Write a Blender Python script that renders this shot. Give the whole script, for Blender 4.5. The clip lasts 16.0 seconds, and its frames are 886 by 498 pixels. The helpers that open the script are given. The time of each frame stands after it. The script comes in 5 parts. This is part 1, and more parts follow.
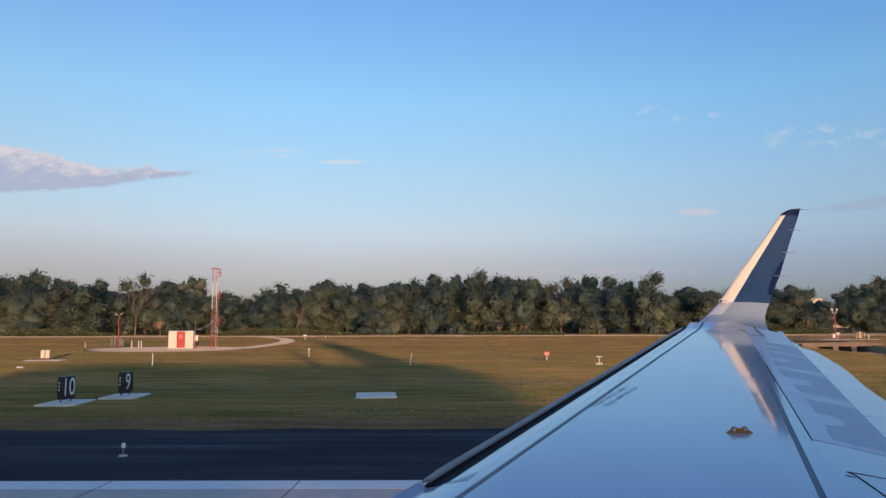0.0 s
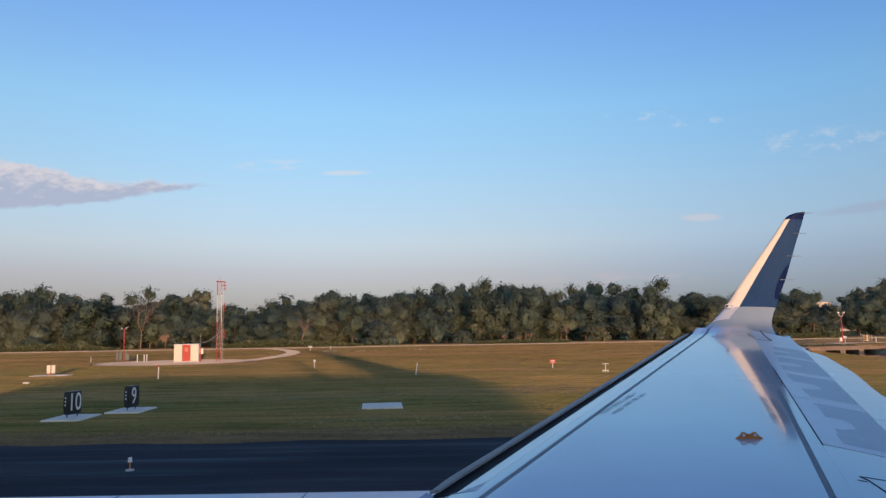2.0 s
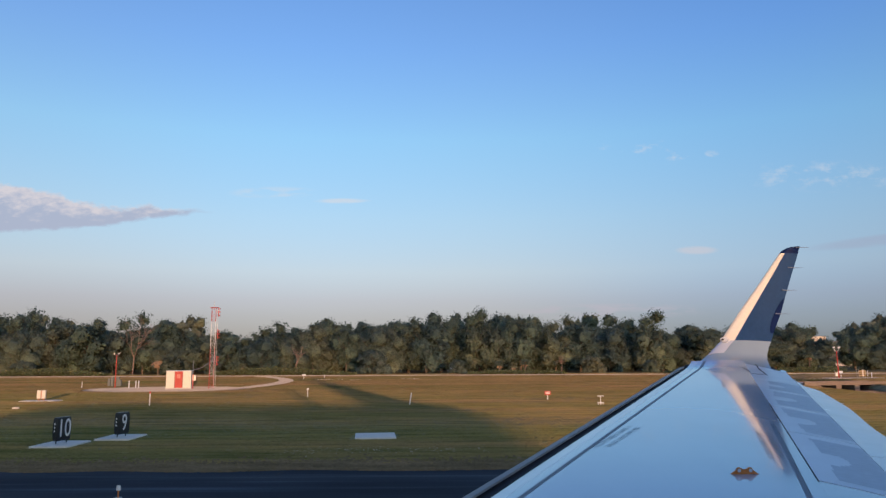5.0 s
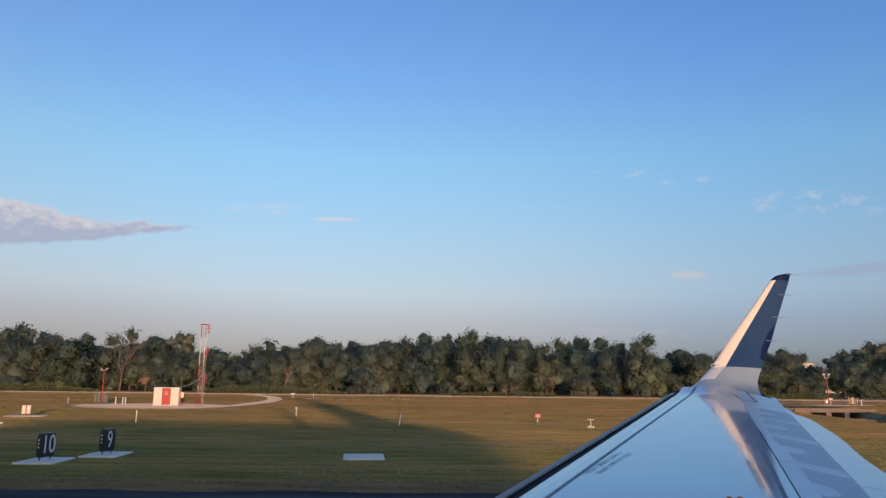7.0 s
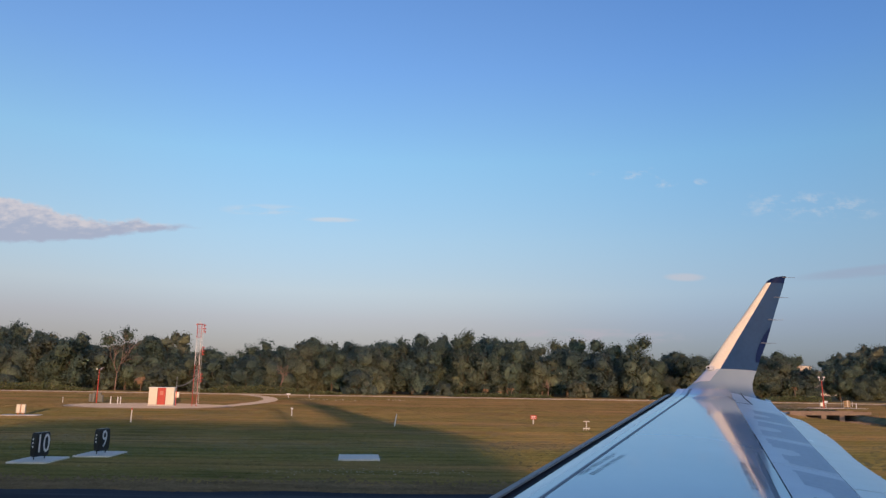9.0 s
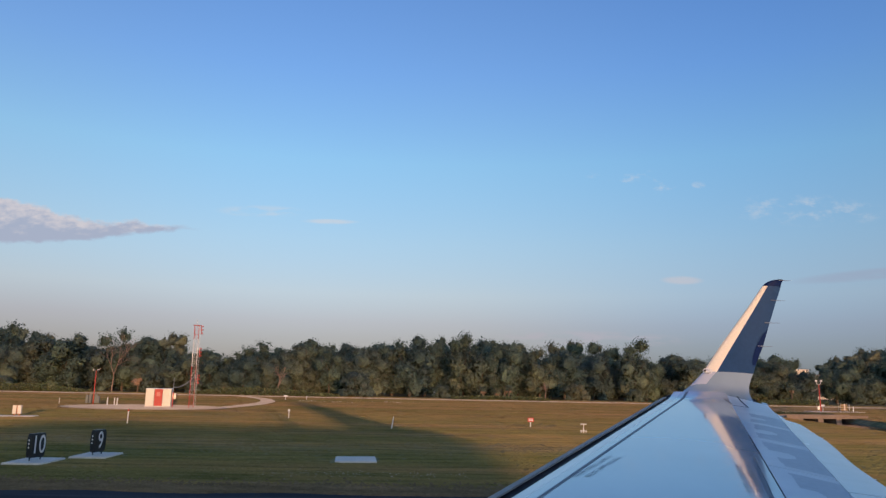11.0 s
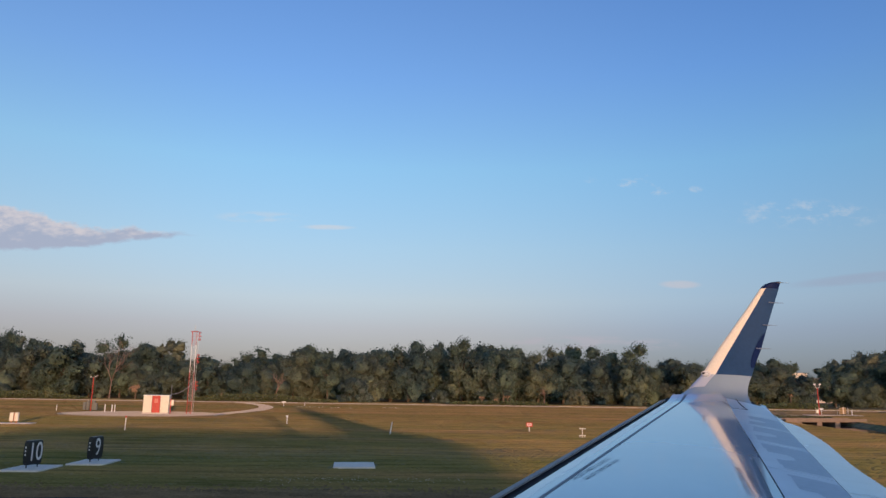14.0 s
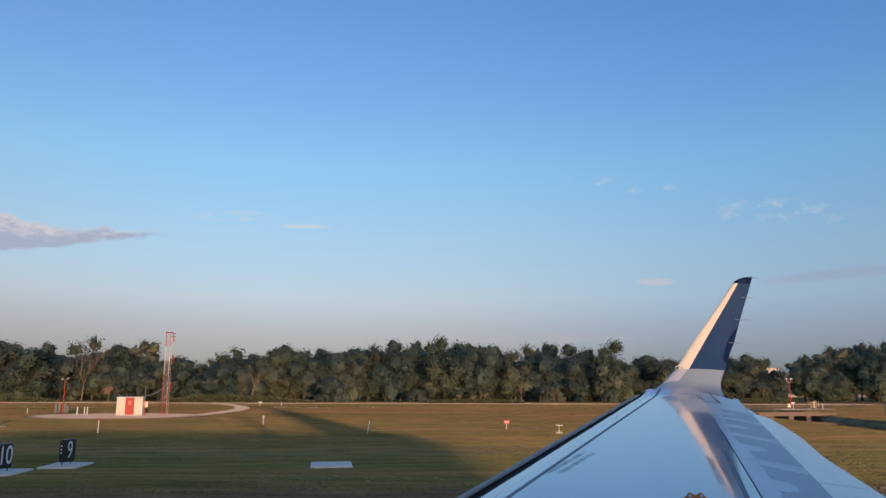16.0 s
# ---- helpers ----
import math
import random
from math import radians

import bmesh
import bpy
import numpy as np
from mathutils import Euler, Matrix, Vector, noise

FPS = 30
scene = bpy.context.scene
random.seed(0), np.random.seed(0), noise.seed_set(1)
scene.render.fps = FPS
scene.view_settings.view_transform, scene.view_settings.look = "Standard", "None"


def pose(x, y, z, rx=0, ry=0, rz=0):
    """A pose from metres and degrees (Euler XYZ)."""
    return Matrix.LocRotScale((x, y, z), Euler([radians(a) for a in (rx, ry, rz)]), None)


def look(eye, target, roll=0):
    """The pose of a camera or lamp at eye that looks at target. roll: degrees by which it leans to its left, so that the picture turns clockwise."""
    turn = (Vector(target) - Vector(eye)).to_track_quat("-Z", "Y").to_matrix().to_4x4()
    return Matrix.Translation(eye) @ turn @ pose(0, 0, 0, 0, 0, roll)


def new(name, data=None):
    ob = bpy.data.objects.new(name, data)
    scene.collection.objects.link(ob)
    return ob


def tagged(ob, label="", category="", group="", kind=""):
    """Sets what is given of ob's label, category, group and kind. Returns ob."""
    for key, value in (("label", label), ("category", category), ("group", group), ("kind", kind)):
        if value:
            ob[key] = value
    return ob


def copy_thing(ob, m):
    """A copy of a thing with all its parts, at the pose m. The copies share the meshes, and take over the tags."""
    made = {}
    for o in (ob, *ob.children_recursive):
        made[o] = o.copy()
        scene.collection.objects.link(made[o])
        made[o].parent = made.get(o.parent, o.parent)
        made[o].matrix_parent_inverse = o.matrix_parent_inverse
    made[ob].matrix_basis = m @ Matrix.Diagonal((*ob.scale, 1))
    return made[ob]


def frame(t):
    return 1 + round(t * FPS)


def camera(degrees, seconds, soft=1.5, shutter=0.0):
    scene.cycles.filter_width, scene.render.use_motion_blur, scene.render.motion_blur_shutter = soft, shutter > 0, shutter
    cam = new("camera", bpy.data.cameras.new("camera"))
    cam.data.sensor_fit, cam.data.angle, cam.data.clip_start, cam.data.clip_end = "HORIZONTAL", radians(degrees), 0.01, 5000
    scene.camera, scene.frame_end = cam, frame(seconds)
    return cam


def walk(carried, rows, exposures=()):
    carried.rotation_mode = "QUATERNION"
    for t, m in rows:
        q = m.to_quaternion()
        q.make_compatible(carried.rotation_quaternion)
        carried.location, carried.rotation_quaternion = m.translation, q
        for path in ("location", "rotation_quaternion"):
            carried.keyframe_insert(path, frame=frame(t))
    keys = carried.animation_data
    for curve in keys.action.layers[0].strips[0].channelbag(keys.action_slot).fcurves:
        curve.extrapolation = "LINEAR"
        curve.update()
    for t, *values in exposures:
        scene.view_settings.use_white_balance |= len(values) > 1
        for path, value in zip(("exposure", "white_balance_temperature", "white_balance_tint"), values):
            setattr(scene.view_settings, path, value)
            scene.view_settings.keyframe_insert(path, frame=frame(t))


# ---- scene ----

# ---------------------------------------------------------------- camera
# The camera rests by a cabin window of the airliner; the world is set in the aircraft's own frame:
# x runs aft, y outboard over the starboard wing, z up from the runway.
cam = camera(62.2, 16.0, soft=1.4)
PATH = [
    (0, pose(0.001, -0.033, 4.821, 95.45, 0.14, 0.07)),
    (0.5, pose(0.016, -0.017, 4.813, 95.65, 0.36, 0.19)),
    (1, pose(-0.001, -0.019, 4.818, 95.89, 0.61, 0.22)),
    (1.5, pose(0.003, -0.017, 4.816, 96.03, 0.86, 0.39)),
    (2, pose(-0.005, -0.019, 4.820, 96.17, 0.99, 0.46)),
    (2.5, pose(-0.004, -0.017, 4.818, 96.41, 0.99, 0.48)),
    (3, pose(0.006, -0.004, 4.831, 96.55, 1.07, 0.46)),
    (3.5, pose(0.013, 0.006, 4.835, 96.76, 1.09, 0.42)),
    (4, pose(0.017, 0.007, 4.832, 97.10, 0.80, 0.41)),
    (4.5, pose(0.000, -0.028, 4.821, 97.75, 0.52, 0.29)),
    (7, pose(-0.007, -0.025, 4.844, 100.03, -0.65, -0.69)),
    (7.5, pose(0.006, -0.029, 4.845, 99.94, -0.70, -0.58)),
    (8, pose(0.014, -0.018, 4.838, 100.00, -0.76, -0.64)),
    (8.5, pose(0.009, -0.024, 4.838, 100.06, -0.81, -0.87)),
    (11, pose(0.031, -0.010, 4.833, 100.29, -1.11, -1.19)),
    (11.5, pose(0.047, -0.020, 4.846, 100.27, -1.10, -1.27)),
    (12, pose(0.043, -0.027, 4.840, 100.34, -1.12, -1.29)),
    (12.5, pose(0.046, -0.012, 4.847, 100.33, -1.09, -1.28)),
    (13, pose(0.054, -0.010, 4.825, 100.44, -1.05, -1.21)),
    (13.5, pose(0.065, 0.012, 4.827, 100.46, -0.92, -1.15)),
    (14, pose(0.046, 0.027, 4.803, 100.70, -0.84, -1.30)),
    (14.5, pose(0.047, 0.055, 4.807, 100.77, -0.73, -1.64)),
    (15, pose(0.062, 0.032, 4.792, 100.78, -0.61, -1.98)),
    (15.5, pose(0.068, 0.051, 4.768, 100.90, -0.47, -2.46)),
    (16, pose(0.063, 0.039, 4.771, 100.61, -0.22, -3.03)),
]
walk(cam, PATH, exposures=[(0.0, 0.0), (4.5, 0.0), (7.0, -0.07), (11.0, -0.12), (16.0, -0.12)])

# ---------------------------------------------------------------- light
SUN_EL, SUN_AZ = 3.9, 162.4           # low sun behind the aircraft
SKY_STRENGTH = 0.15
SUN_FROM = Vector((0.318, -1.0, 0.0716))
world = bpy.data.worlds.new("sky")
scene.world = world
world.use_nodes = True


def sky_nodes(nt):
    nodes, links = nt.nodes, nt.links
    nodes.clear()

    def val(v, sock):
        if isinstance(v, (int, float)):
            sock.default_value = v
        else:
            links.new(v, sock)

    def calc(op, a, b=0.0, c=0.0):
        n = nodes.new("ShaderNodeMath")
        n.operation = op
        for k, v in enumerate((a, b, c)):
            val(v, n.inputs[k])
        return n.outputs[0]

    def step(x, lo, hi):
        n = nodes.new("ShaderNodeMapRange")
        n.interpolation_type = "SMOOTHSTEP"
        val(x, n.inputs[0])
        val(lo, n.inputs[1])
        val(hi, n.inputs[2])
        return n.outputs[0]

    def blend(fac, a, b, kind="MIX"):
        n = nodes.new("ShaderNodeMix")
        n.data_type, n.blend_type = "RGBA", kind
        val(fac, n.inputs[0])
        for sock, v in ((n.inputs[6], a), (n.inputs[7], b)):
            if isinstance(v, tuple):
                sock.default_value = (*v, 1)
            else:
                links.new(v, sock)
        return n.outputs[2]

    out = nodes.new("ShaderNodeOutputWorld")
    bg = nodes.new("ShaderNodeBackground")
    sky = nodes.new("ShaderNodeTexSky")
    sky.sky_type = "NISHITA"
    sky.sun_disc = False
    sky.sun_elevation, sky.sun_rotation = radians(SUN_EL + 5), radians(SUN_AZ)
    sky.altitude, sky.air_density, sky.dust_density, sky.ozone_density = 0, 1.0, 0.6, 1.4
    tc = nodes.new("ShaderNodeTexCoord")
    sep = nodes.new("ShaderNodeSeparateXYZ")
    links.new(tc.outputs["Generated"], sep.inputs[0])
    x, y, z = sep.outputs
    # mauve morning haze low down, clearer blue above
    haze = nodes.new("ShaderNodeValToRGB")
    stops = [(0.0, (0.175, 0.21, 0.44)), (0.055, (0.288, 0.266, 0.408)), (0.077, (0.348, 0.302, 0.422)), (0.115, (0.456, 0.405, 0.485)), (0.185, (0.502, 0.512, 0.58)), (0.29, (0.515, 0.64, 0.73)), (0.40, (0.47, 0.61, 0.85)), (0.60, (0.42, 0.57, 0.90))]
    e = haze.color_ramp.elements
    while len(e) < len(stops):
        e.new(0.5)
    for el, (p, c) in zip(e, stops):
        el.position, el.color = p, (*c, 1)
    links.new(z, haze.inputs[0])
    clear = blend(1.0, sky.outputs[0], (2.0, 2.0, 2.0), "MULTIPLY")
    # the haze lies opposite the sun; round the sun the sky stays bright
    tint = blend(step(y, -0.35, 0.25), (0.55, 0.58, 0.72), haze.outputs[0])
    col = blend(1.0, clear, tint, "MULTIPLY")
    # a little bluer aft, over the wing
    col = blend(1.0, col, blend(step(calc("DIVIDE", x, calc("MAXIMUM", y, 0.05)), 0.0, 0.55), (1.0, 1.0, 1.0), (0.88, 0.965, 1.045)), "MULTIPLY")
    col = blend(1.0, col, blend(step(calc("DIVIDE", x, calc("MAXIMUM", y, 0.05)), -0.15, -0.6), (1.0, 1.0, 1.0), (0.98, 0.95, 0.93)), "MULTIPLY")

    # low down the haze is bluer aft and a little darker ahead
    side = calc("DIVIDE", x, calc("MAXIMUM", y, 0.05))
    low = step(z, 0.17, 0.06)
    col = blend(1.0, col, blend(calc("MULTIPLY", step(side, 0.0, 0.4), low), (1.0, 1.0, 1.0), (0.90, 0.98, 1.07)), "MULTIPLY")
    col = blend(1.0, col, blend(calc("MULTIPLY", step(side, -0.1, -0.5), low), (1.0, 1.0, 1.0), (0.93, 0.935, 0.95)), "MULTIPLY")

    # clouds, drawn on the plane ahead of the wing: u across, v up
    u, v = calc("DIVIDE", x, calc("MAXIMUM", y, 0.05)), calc("DIVIDE", z, calc("MAXIMUM", y, 0.05))
    ahead = step(y, 0.3, 0.4)
    comb = nodes.new("ShaderNodeCombineXYZ")
    links.new(u, comb.inputs[0])
    links.new(v, comb.inputs[1])

    def cloud_noise(scale, sx, sy, detail=6, rough=0.6, off=0.0):
        mp, nz = nodes.new("ShaderNodeMapping"), nodes.new("ShaderNodeTexNoise")
        mp.inputs["Scale"].default_value = (sx, sy, 1)
        mp.inputs["Location"].default_value = (off, off * 0.7, 0)
        nz.inputs["Scale"].default_value, nz.inputs["Detail"].default_value, nz.inputs["Roughness"].default_value = scale, detail, rough
        links.new(comb.outputs[0], mp.inputs[0])
        links.new(mp.outputs[0], nz.inputs["Vector"])
        return nz.outputs[0]

    # the long bank of cloud: flat grey base, lit lumpy top
    n1, n2 = cloud_noise(24, 1, 1.9, 8, 0.64), cloud_noise(40, 1, 2.4, 7, 0.6, 3.0)
    def profile(points):
        r = nodes.new("ShaderNodeValToRGB")
        el = r.color_ramp.elements
        while len(el) < len(points):
            el.new(0.5)
        for q, (pu, pv) in zip(el, points):
            q.position, q.color = (pu + 0.8) / 0.5, (pv, pv, pv, 1)
        links.new(calc("MULTIPLY_ADD", u, 2.0, 1.6), r.inputs[0])
        return r.outputs[0]

    lump = calc("MULTIPLY_ADD", n1, 0.034, -0.015)
    top = calc("ADD", profile([(-0.8, 0.270), (-0.60, 0.2405), (-0.53, 0.2290), (-0.478, 0.2105), (-0.408, 0.2120), (-0.348, 0.2070), (-0.325, 0.2060)]), lump)
    base = calc("ADD", profile([(-0.8, 0.165), (-0.60, 0.1725), (-0.485, 0.1780), (-0.43, 0.1860), (-0.376, 0.1935), (-0.335, 0.1985)]), calc("MULTIPLY_ADD", n2, 0.014, -0.007))
    body = calc("MULTIPLY", step(v, base, calc("ADD", base, 0.007)), step(v, top, calc("SUBTRACT", top, 0.009)))
    body = calc("MULTIPLY", body, step(calc("ADD", u, calc("MULTIPLY_ADD", n1, 0.10, -0.05)), -0.312, -0.366))
    body = calc("MULTIPLY", body, step(u, -2.2, -1.2))
    rise = calc("DIVIDE", calc("SUBTRACT", v, base), calc("MAXIMUM", calc("SUBTRACT", top, base), 0.004))
    lit = step(calc("ADD", rise, calc("MULTIPLY_ADD", n2, 2.2, -1.1)), 0.3, 1.1)
    shade = blend(lit, (2.75, 3.0, 3.9), (4.7, 4.3, 4.5))
    col = blend(calc("MULTIPLY", calc("MULTIPLY", body, ahead), 0.88), col, shade)

    def wisp(u0, v0, ru, rv, noise_out, lo, hi, amount, tone, tilt=0.0):
        du = calc("DIVIDE", calc("SUBTRACT", u, u0), ru)
        dv = calc("DIVIDE", calc("SUBTRACT", calc("SUBTRACT", v, v0), calc("MULTIPLY", calc("SUBTRACT", u, u0), tilt)), rv)
        r = calc("ADD", calc("MULTIPLY", du, du), calc("MULTIPLY", dv, dv))
        m = calc("MULTIPLY", step(r, 1.0, 0.1), step(noise_out, lo, hi))
        return blend(calc("MULTIPLY", calc("MULTIPLY", m, ahead), amount), col, tone)

    pale = (4.6, 4.7, 5.0)
    n3, n4 = cloud_noise(34, 0.8, 1.6, 6, 0.65, 7.0), cloud_noise(30, 0.5, 2.5, 5, 0.6, 1.0)
    col = wisp(0.53, 0.249, 0.13, 0.026, n3, 0.46, 0.70, 0.42, pale)
    col = wisp(0.30, 0.285, 0.11, 0.022, n3, 0.54, 0.76, 0.42, pale)
    col = wisp(0.3776, 0.2824, 0.012, 0.006, n3, 0.3, 0.6, 0.5, pale)
    col = wisp(-0.1406, 0.2167, 0.045, 0.0045, n4, 0.3, 0.62, 0.6, pale)
    col = wisp(-0.235, 0.229, 0.07, 0.010, n4, 0.45, 0.62, 0.35, pale)
    col = wisp(0.349, 0.1452, 0.034, 0.007, n4, 0.3, 0.5, 0.5, (4.4, 4.0, 4.2))
    col = wisp(0.62, 0.160, 0.14, 0.010, n4, 0.1, 0.5, 0.5, (2.3, 2.6, 3.5), 0.115)
    col = wisp(0.22, 0.062, 0.16, 0.012, n4, 0.42, 0.6, 0.5, (3.5, 3.15, 3.6))
    links.new(col, bg.inputs[0])
    bg.inputs[1].default_value = SKY_STRENGTH
    links.new(bg.outputs[0], out.inputs[0])


sky_nodes(world.node_tree)
sun_data = bpy.data.lights.new("sun", "SUN")
sun_data.energy, sun_data.angle, sun_data.color = 3.1, radians(1.2), (1.0, 0.54, 0.28)
sun = new("sun", sun_data)
sun.matrix_world = look(SUN_FROM * 300, (0, 0, 0))


# ---------------------------------------------------------------- materials
def material(name, base, rough=0.6, metal=0.0, coat=0.0, spec=0.5):
    m = bpy.data.materials.new(name)
    m.use_nodes = True
    b = m.node_tree.nodes["Principled BSDF"]
    b.inputs["Base Color"].default_value = (*base, 1)
    b.inputs["Roughness"].default_value = rough
    b.inputs["Metallic"].default_value = metal
    b.inputs["Coat Weight"].default_value = coat
    b.inputs["Coat Roughness"].default_value = 0.05
    b.inputs["Specular IOR Level"].default_value = spec
    return m


def add_noise(nt, scale, detail=4, stretch=(1, 1, 1), turn=(0, 0, 0), coords="Object"):
    tc, mp, nz = (nt.nodes.new(k) for k in ("ShaderNodeTexCoord", "ShaderNodeMapping", "ShaderNodeTexNoise"))
    mp.inputs["Scale"].default_value = stretch
    mp.inputs["Rotation"].default_value = turn
    nz.inputs["Scale"].default_value, nz.inputs["Detail"].default_value = scale, detail
    nt.links.new(tc.outputs[coords], mp.inputs[0])
    nt.links.new(mp.outputs[0], nz.inputs["Vector"])
    return nz.outputs["Fac"]


def ramp(nt, fac, stops):
    r = nt.nodes.new("ShaderNodeValToRGB")
    e = r.color_ramp.elements
    while len(e) < len(stops):
        e.new(0.5)
    for el, (p, c) in zip(e, stops):
        el.position, el.color = p, (*c, 1)
    nt.links.new(fac, r.inputs[0])
    return r.outputs[0]


def mix(nt, fac, a, b, blend="MIX"):
    m = nt.nodes.new("ShaderNodeMix")
    m.data_type, m.blend_type = "RGBA", blend
    for sock, v in ((m.inputs[0], fac), (m.inputs[6], a), (m.inputs[7], b)):
        if isinstance(v, (int, float)):
            sock.default_value = v
        elif isinstance(v, tuple):
            sock.default_value = (*v, 1)
        else:
            nt.links.new(v, sock)
    return m.outputs[2]


def bump(nt, fac, strength, dist, bsdf):
    b = nt.nodes.new("ShaderNodeBump")
    b.inputs["Strength"].default_value, b.inputs["Distance"].default_value = strength, dist
    nt.links.new(fac, b.inputs["Height"])
    nt.links.new(b.outputs[0], bsdf.inputs["Normal"])


def worn(name, a, b, rough=0.6, scale=6.0, metal=0.0, coat=0.0, bumps=0.1, stretch=(1, 1, 1), dist=0.01):
    """A surface whose colour wanders between a and b at two scales."""
    m = material(name, a, rough, metal, coat)
    nt = m.node_tree
    p = nt.nodes["Principled BSDF"]
    f1 = add_noise(nt, scale, 5, stretch)
    f2 = add_noise(nt, scale * 7, 3, stretch)
    c1 = ramp(nt, f1, [(0.3, a), (0.7, b)])
    c2 = ramp(nt, f2, [(0.3, tuple(v * 0.85 for v in a)), (0.7, tuple(min(1, v * 1.1) for v in b))])
    nt.links.new(mix(nt, 0.4, c1, c2), p.inputs["Base Color"])
    if bumps:
        bump(nt, f2, bumps, dist, p)
    return m


def dull(m, level):
    m.node_tree.nodes["Principled BSDF"].inputs["Specular IOR Level"].default_value = level
    return m


def grass_material():
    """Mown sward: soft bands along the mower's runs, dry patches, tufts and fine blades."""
    m = material("mown_grass", (0.08, 0.08, 0.03), 0.9, spec=0.1)
    nt = m.node_tree
    p = nt.nodes["Principled BSDF"]
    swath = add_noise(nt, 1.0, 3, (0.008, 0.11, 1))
    patch = add_noise(nt, 0.045, 6, (0.5, 1.0, 1))
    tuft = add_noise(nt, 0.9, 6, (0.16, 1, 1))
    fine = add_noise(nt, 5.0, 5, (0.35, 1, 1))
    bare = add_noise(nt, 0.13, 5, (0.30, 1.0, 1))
    # light in the colour: shaded near grass tinted greener, sunlit grass beyond browner
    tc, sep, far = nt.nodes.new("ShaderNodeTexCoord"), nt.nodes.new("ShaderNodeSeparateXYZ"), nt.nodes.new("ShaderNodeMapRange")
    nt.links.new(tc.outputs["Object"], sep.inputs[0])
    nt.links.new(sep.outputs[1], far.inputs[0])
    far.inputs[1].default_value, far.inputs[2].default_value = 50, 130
    shade_sun_tint = ramp(nt, far.outputs[0], [(0.0, (1.10, 1.10, 0.92)), (1.0, (1.02, 0.925, 0.87))])
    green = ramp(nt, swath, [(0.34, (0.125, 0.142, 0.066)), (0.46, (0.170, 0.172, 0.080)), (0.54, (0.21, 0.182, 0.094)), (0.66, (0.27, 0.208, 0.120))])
    dry = ramp(nt, patch, [(0.30, (0.140, 0.154, 0.068)), (0.48, (0.215, 0.178, 0.094)), (0.64, (0.285, 0.205, 0.124)), (0.80, (0.34, 0.245, 0.172))])
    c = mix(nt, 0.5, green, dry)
    t = ramp(nt, tuft, [(0.34, (0.56, 0.66, 0.54)), (0.5, (1, 1, 1)), (0.64, (1.26, 1.18, 1.10))])
    c = mix(nt, 0.85, c, t, "MULTIPLY")
    f = ramp(nt, fine, [(0.3, (0.76, 0.76, 0.76)), (0.7, (1.2, 1.2, 1.16))])
    c = mix(nt, 0.4, c, f, "MULTIPLY")
    b = ramp(nt, bare, [(0.58, (1, 1, 1)), (0.70, (1.12, 0.98, 0.98)), (0.80, (1.28, 1.05, 1.08))])
    c = mix(nt, 0.8, c, b, "MULTIPLY")
    c = mix(nt, 1.0, c, shade_sun_tint, "MULTIPLY")
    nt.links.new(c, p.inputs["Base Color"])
    bump(nt, fine, 0.12, 0.05, p)
    return m


def asphalt_material():
    """Old dark asphalt: fine grain, broad stains and thin pale tyre-worn streaks along the runway."""
    m = material("asphalt", (0.03, 0.035, 0.045), 0.9, spec=0.12)
    nt = m.node_tree
    p = nt.nodes["Principled BSDF"]
    stain = ramp(nt, add_noise(nt, 0.30, 5, (0.30, 1, 1)), [(0.30, (0.014, 0.018, 0.026)), (0.55, (0.026, 0.032, 0.043)), (0.75, (0.042, 0.048, 0.060))])
    streak = ramp(nt, add_noise(nt, 1.0, 5, (0.06, 1.1, 1)), [(0.52, (1, 1, 1)), (0.60, (1.5, 1.5, 1.45)), (0.68, (2.4, 2.4, 2.3))])
    grain = add_noise(nt, 9.0, 4)
    c = mix(nt, 1.0, stain, streak, "MULTIPLY")
    c = mix(nt, 0.5, c, ramp(nt, grain, [(0.3, (0.65, 0.65, 0.65)), (0.7, (1.35, 1.35, 1.35))]), "MULTIPLY")
    nt.links.new(c, p.inputs["Base Color"])
    bump(nt, grain, 0.15, 0.01, p)
    return m


def leaf_material(name, dark, light, dry):
    m = material(name, dark, 0.75, spec=0.2)
    nt = m.node_tree
    p = nt.nodes["Principled BSDF"]
    geo, obj = nt.nodes.new("ShaderNodeNewGeometry"), nt.nodes.new("ShaderNodeObjectInfo")
    leaf = ramp(nt, geo.outputs["Random Per Island"], [(0.0, dark), (0.75, light), (1.0, dry)])
    hue = ramp(nt, obj.outputs["Random"], [(0.0, (0.66, 0.80, 0.96)), (0.30, (0.86, 0.96, 0.98)), (0.6, (1.02, 1.08, 0.98)), (0.8, (1.12, 1.10, 1.0)), (1.0, (1.24, 1.12, 1.06))])
    c = mix(nt, 0.8, leaf, hue, "MULTIPLY")
    n = ramp(nt, add_noise(nt, 0.35, 3), [(0.35, (0.8, 0.83, 0.84)), (0.65, (1.15, 1.12, 1.1))])
    c = mix(nt, 0.7, c, n, "MULTIPLY")
    spray = ramp(nt, add_noise(nt, 1.7, 4), [(0.36, (0.68, 0.70, 0.70)), (0.5, (1, 1, 1)), (0.64, (1.10, 1.15, 1.06))])
    c = mix(nt, 0.8, c, spray, "MULTIPLY")
    nt.links.new(c, p.inputs["Base Color"])
    tr, add = nt.nodes.new("ShaderNodeBsdfTranslucent"), nt.nodes.new("ShaderNodeMixShader")
    nt.links.new(c, tr.inputs[0])
    add.inputs[0].default_value = 0.25
    nt.links.new(p.outputs[0], add.inputs[1])
    nt.links.new(tr.outputs[0], add.inputs[2])
    nt.links.new(add.outputs[0], nt.nodes["Material Output"].inputs[0])
    return m


